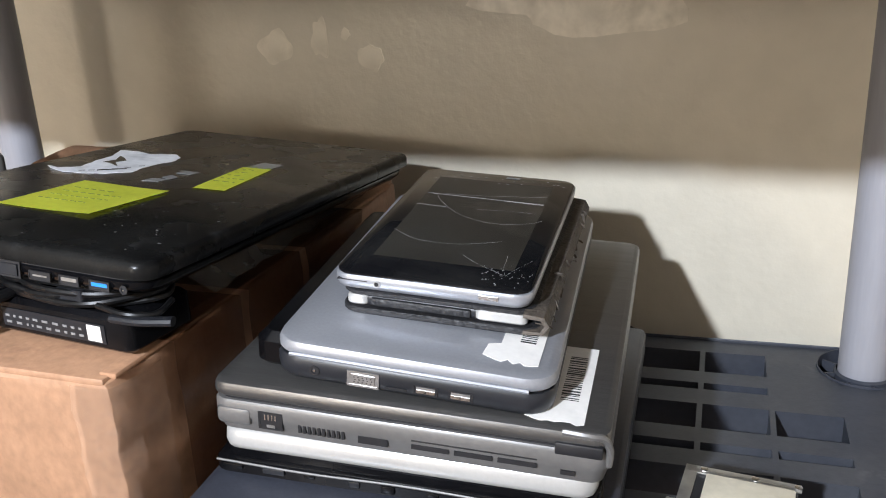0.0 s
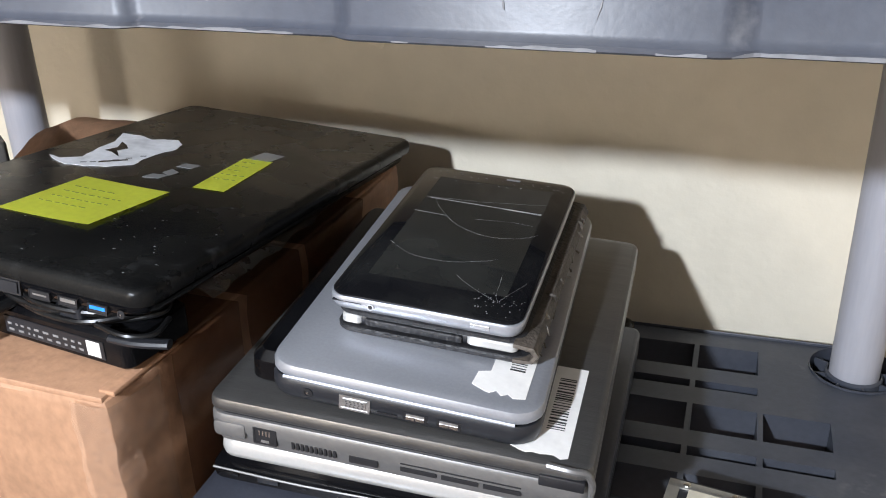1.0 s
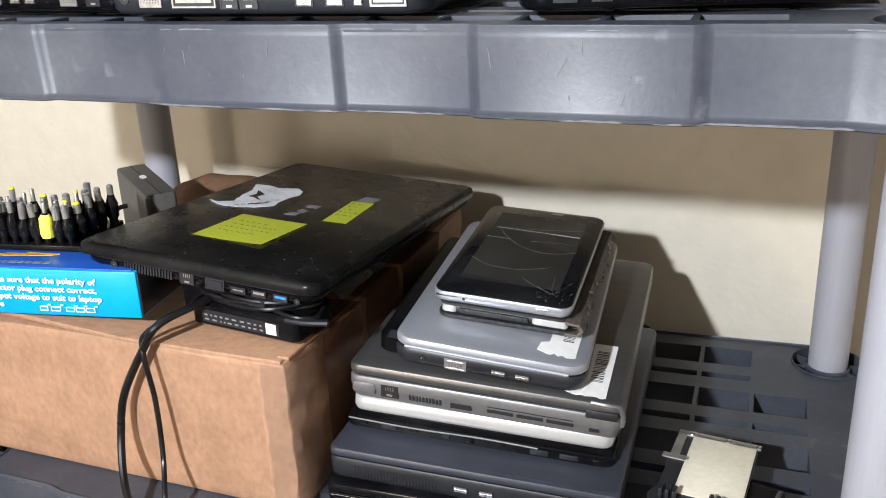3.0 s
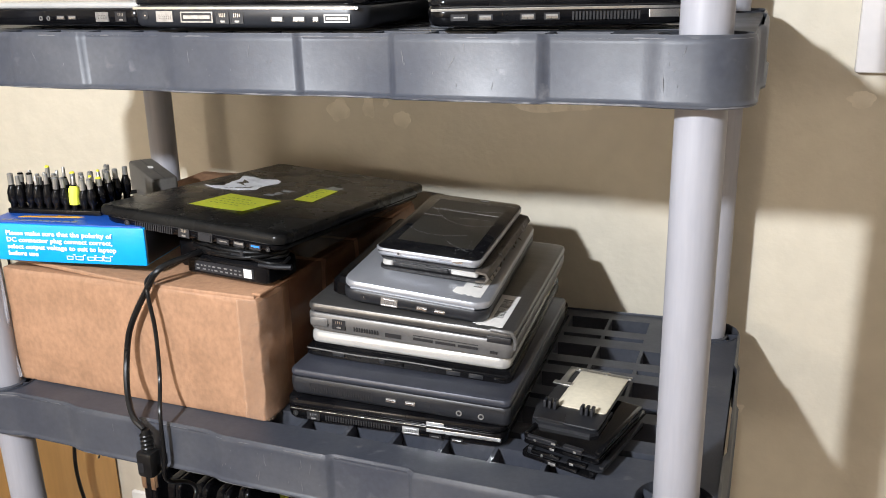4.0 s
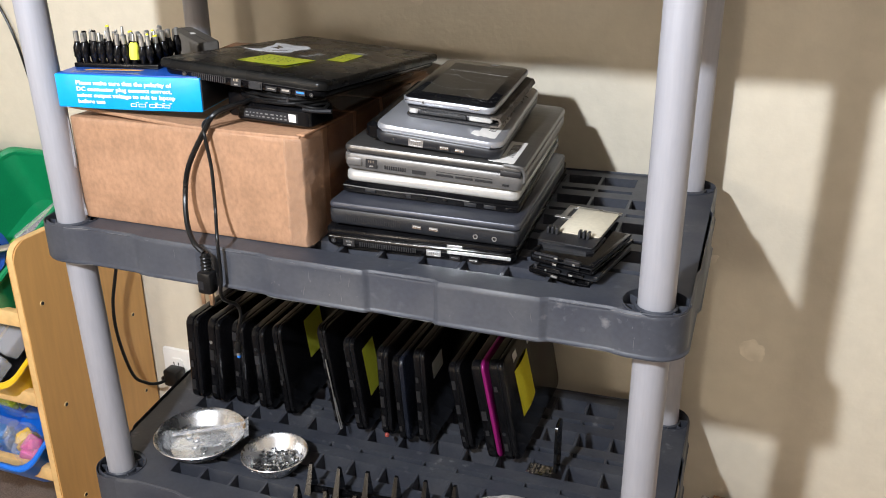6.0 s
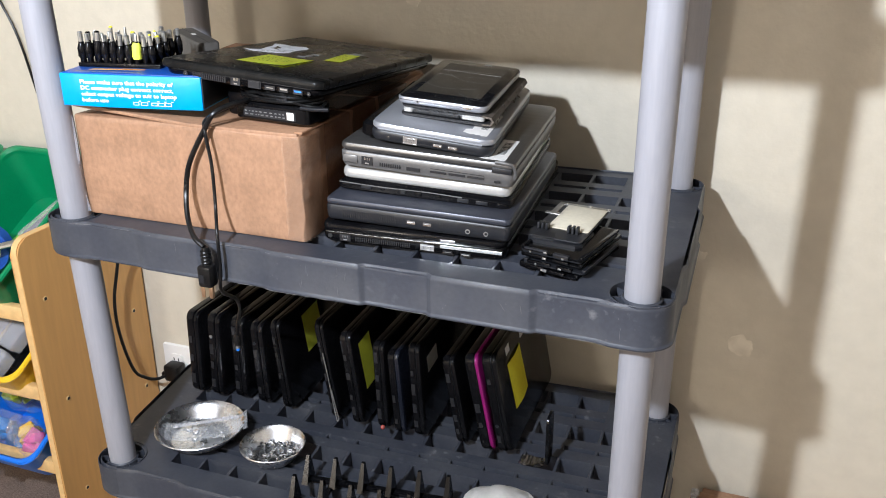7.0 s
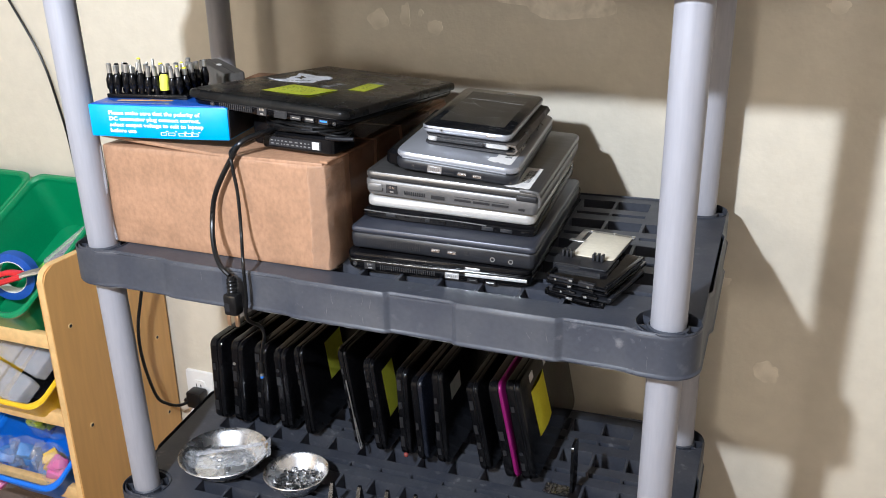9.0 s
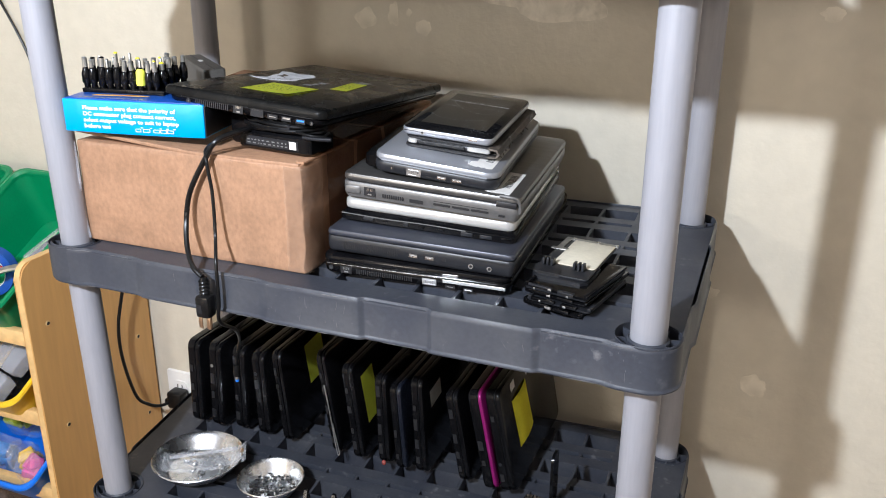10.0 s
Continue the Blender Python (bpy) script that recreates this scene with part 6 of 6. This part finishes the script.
def bin_tray(x_right, y, z, w, mat, colour, group):
    """An open tray with a rolled lip, tipped towards the room."""
    d, h = 0.365, 0.125
    m = Matrix.Translation((x_right - w, y, z)) @ pose(0, 0, 0, 28, 0, 0)
    t = thing("storage_bin", m, f"glossy {colour} plastic storage bin tipped forward on rails", "bin", group)
    bm = bmesh.new()
    def shell(bm, profile):
        rings = []
        for inset, zz in profile:
            pts = ring_points(w - 2 * inset, d - 2 * inset, 0.03, 5)
            rings.append([bm.verts.new((px + inset, py + inset, zz)) for px, py in pts])
        n = len(rings[0])
        for a, b in zip(rings, rings[1:]):
            for i in range(n):
                bm.faces.new((a[i], a[(i + 1) % n], b[(i + 1) % n], b[i]))
        return rings

    rings = shell(bm, ((0.03, -h), (0.006, -0.011), (0.0095, -0.011), (0.034, -h + 0.003)))
    bm.faces.new(rings[0][::-1])
    bm.faces.new(rings[-1])
    part("tray", bm, mat, t, "", 0.7)
    bm = bmesh.new()
    shell(bm, ((0.006, -0.0115), (0.002, -0.012), (-0.002, -0.004), (0.0, 0.0), (0.006, 0.001), (0.0102, -0.004), (0.0105, -0.0115), (0.006, -0.0115)))
    part("lip", bm, mat, t, "rolled lip", 0.7)
    return m


B_GREEN = bin_tray(-0.928, 0.152, 0.708, 0.238, M_GREEN, "green", "green bins")
bin_tray(-1.17, 0.152, 0.708, 0.238, M_GREEN, "green", "green bins")
bin_tray(-1.412, 0.152, 0.708, 0.238, M_GREEN, "green", "green bins")
B_YELL = bin_tray(-0.928, 0.152, 0.512, 0.238, M_YELLOW, "yellow", "yellow bins")
bin_tray(-1.17, 0.152, 0.512, 0.238, M_YELLOW, "yellow", "yellow bins")
B_BLUE = bin_tray(-0.928, 0.152, 0.322, 0.238, M_BLUE, "blue", "blue bins")
bin_tray(-1.17, 0.152, 0.322, 0.238, M_BLUE, "blue", "blue bins")


def bin_contents():
    # roll of tape
    bm = bmesh.new()
    lathe(bm, [(0.034, -0.012), (0.05, -0.012), (0.05, 0.012), (0.034, 0.012), (0.034, -0.012)], 40, 0, caps=False)
    lathe(bm, [(0.0325, -0.0125), (0.0342, -0.0125), (0.0342, 0.0125), (0.0325, 0.0125), (0.0325, -0.0125)], 40, 1, caps=False)
    tagged(part("tape_roll", bm, [M_BTAPE, M_LABEL], None, "", 0.7, B_GREEN @ pose(0.095, 0.125, -0.05, 62, 0, 20)), "roll of blue masking tape lying in the green bin", "tape")
    # pliers
    t = thing("pliers", B_GREEN @ pose(0.07, 0.07, -0.035, 0, -6, 14), "pair of pliers with red grips in the green bin", "pliers")
    for k, dy in enumerate((0.0, 0.025)):
        bm = bmesh.new()
        tube(bm, [(0.0, dy, 0.0), (0.045, dy + 0.006, 0.006), (0.09, 0.012 + dy * 0.3, 0.008)], 0.008, 10, 0, 6, 0.7)
        part("grip", bm, M_RED, t, "red rubber grip")
    bm = bmesh.new()
    tube(bm, [(0.085, 0.014, 0.008), (0.11, 0.018, 0.008), (0.135, 0.02, 0.008)], 0.009, 8, 0, 4, 0.6)
    part("jaws", bm, M_FRAMEM, t)
    # blister card
    t = thing("blister_pack", B_GREEN @ pose(0.115, 0.165, -0.07, -4, 0, -12) @ Matrix.Scale(1.2, 4), "clear blister pack on a green card in the bin", "package")
    bm = bmesh.new()
    box(bm, (0, 0, 0), (0.075, 0.16, 0.0015), 0)
    part("card", bm, M_LTGREEN, t, "green backing card")
    bm = bmesh.new()
    slab(bm, 0.062, 0.12, 0.008, [(0, 0.0016), (0.003, 0.012), (0.006, 0.014)], at=(0.006, 0.006, 0))
    part("blister", bm, M_CLEAR, t, "clear plastic blister")
    bm = bmesh.new()
    slab(bm, 0.045, 0.1, 0.006, [(0, 0.0016), (0.002, 0.009)], at=(0.013, 0.012, 0))
    part("tool", bm, M_BLACK, t)
    bm = bmesh.new()
    slab(bm, 0.05, 0.022, 0.003, [(0, 0.0143), (0, 0.0148)], at=(0.012, 0.128, 0))
    box(bm, (0.016, 0.134, 0.0148), (0.056, 0.137, 0.015), 1)
    box(bm, (0.016, 0.141, 0.0148), (0.046, 0.144, 0.015), 1)
    part("label", bm, [M_LABEL, M_BAR], t, "white printed label", 0)
    # compartment box
    t = thing("compartment_box", B_YELL @ pose(0.03, 0.045, -0.035, 12, 0, -14) @ Matrix.Scale(1.2, 4), "clear plastic compartment box lying in the yellow bin", "box")
    for i in range(3):
        for j in range(2):
            bm = bmesh.new()
            slab(bm, 0.062, 0.05, 0.006, [(0.004, 0), (0, 0.02), (0.001, 0.026), (0.004, 0.0275)], at=(0.066 * j, 0.053 * i, 0.0))
            part("compartment", bm, M_CLEAR, t, "milky clear compartment")
    bm = bmesh.new()
    slab(bm, 0.1, 0.2, 0.012, [(0.004, 0), (0, 0.01), (0, 0.03), (0.006, 0.038)])
    tagged(part("black_pouch", bm, M_BLACK, None, "", 0.8, B_YELL @ pose(0.105, 0.03, -0.075, 0, 0, 4)), "black fabric pouch in the yellow bin", "pouch")
    bm = bmesh.new()
    slab(bm, 0.06, 0.07, 0.01, [(0.004, 0), (0, 0.008), (0, 0.016), (0.006, 0.022)])
    tagged(part("red_case", bm, M_RED, None, "", 0.8, B_YELL @ pose(0.14, 0.2, -0.06, 0, 0, 12)), "small red case at the back of the yellow bin", "case")
    # bags
    rnd = random.Random(23)
    for k, (x, y, mat) in enumerate(((0.02, 0.07, M_TOYBLUE), (0.085, 0.075, M_TOYBLUE), (0.15, 0.075, M_YELLOW), (0.185, 0.06, M_TOYPINK), (0.05, 0.17, M_TOYLIME), (0.12, 0.19, M_TOYBLUE), (0.0, 0.03, M_TOYPINK))):
        t = thing("bag_of_parts", B_BLUE @ pose(x, y, -0.06, 0, 0, rnd.uniform(-25, 25)), "crinkled clear bag of coloured parts in the blue bin", "bag", "bags in the blue bin")
        bm = bmesh.new()
        bmesh.ops.create_icosphere(bm, subdivisions=3, radius=1.0)
        for v in bm.verts:
            s = 1 + 0.35 * noise.noise(v.co * 1.9 + Vector((k, 0, 0))) + 0.4 * abs(noise.noise(v.co * 4 + Vector((k, 3, 0))))
            v.co = Vector((v.co.x * 0.038, v.co.y * 0.03, v.co.z * 0.066)) * s
        part("film", bm, M_THINFILM, t, "crinkled clear film", 0.15)
        for j in range(9):
            bm = bmesh.new()
            sx, sy, sz = (rnd.uniform(0.006, 0.017) for _ in range(3))
            box(bm, (-sx, -sy, -sz), (sx, sy, sz), 0, 0.002, m=Matrix.Translation((rnd.uniform(-0.018, 0.018), rnd.uniform(-0.016, 0.016), rnd.uniform(-0.035, 0.04))) @ Euler((rnd.uniform(0, 3), rnd.uniform(0, 3), 0)).to_matrix().to_4x4())
            part("part_piece", bm, mat, t)


bin_contents()
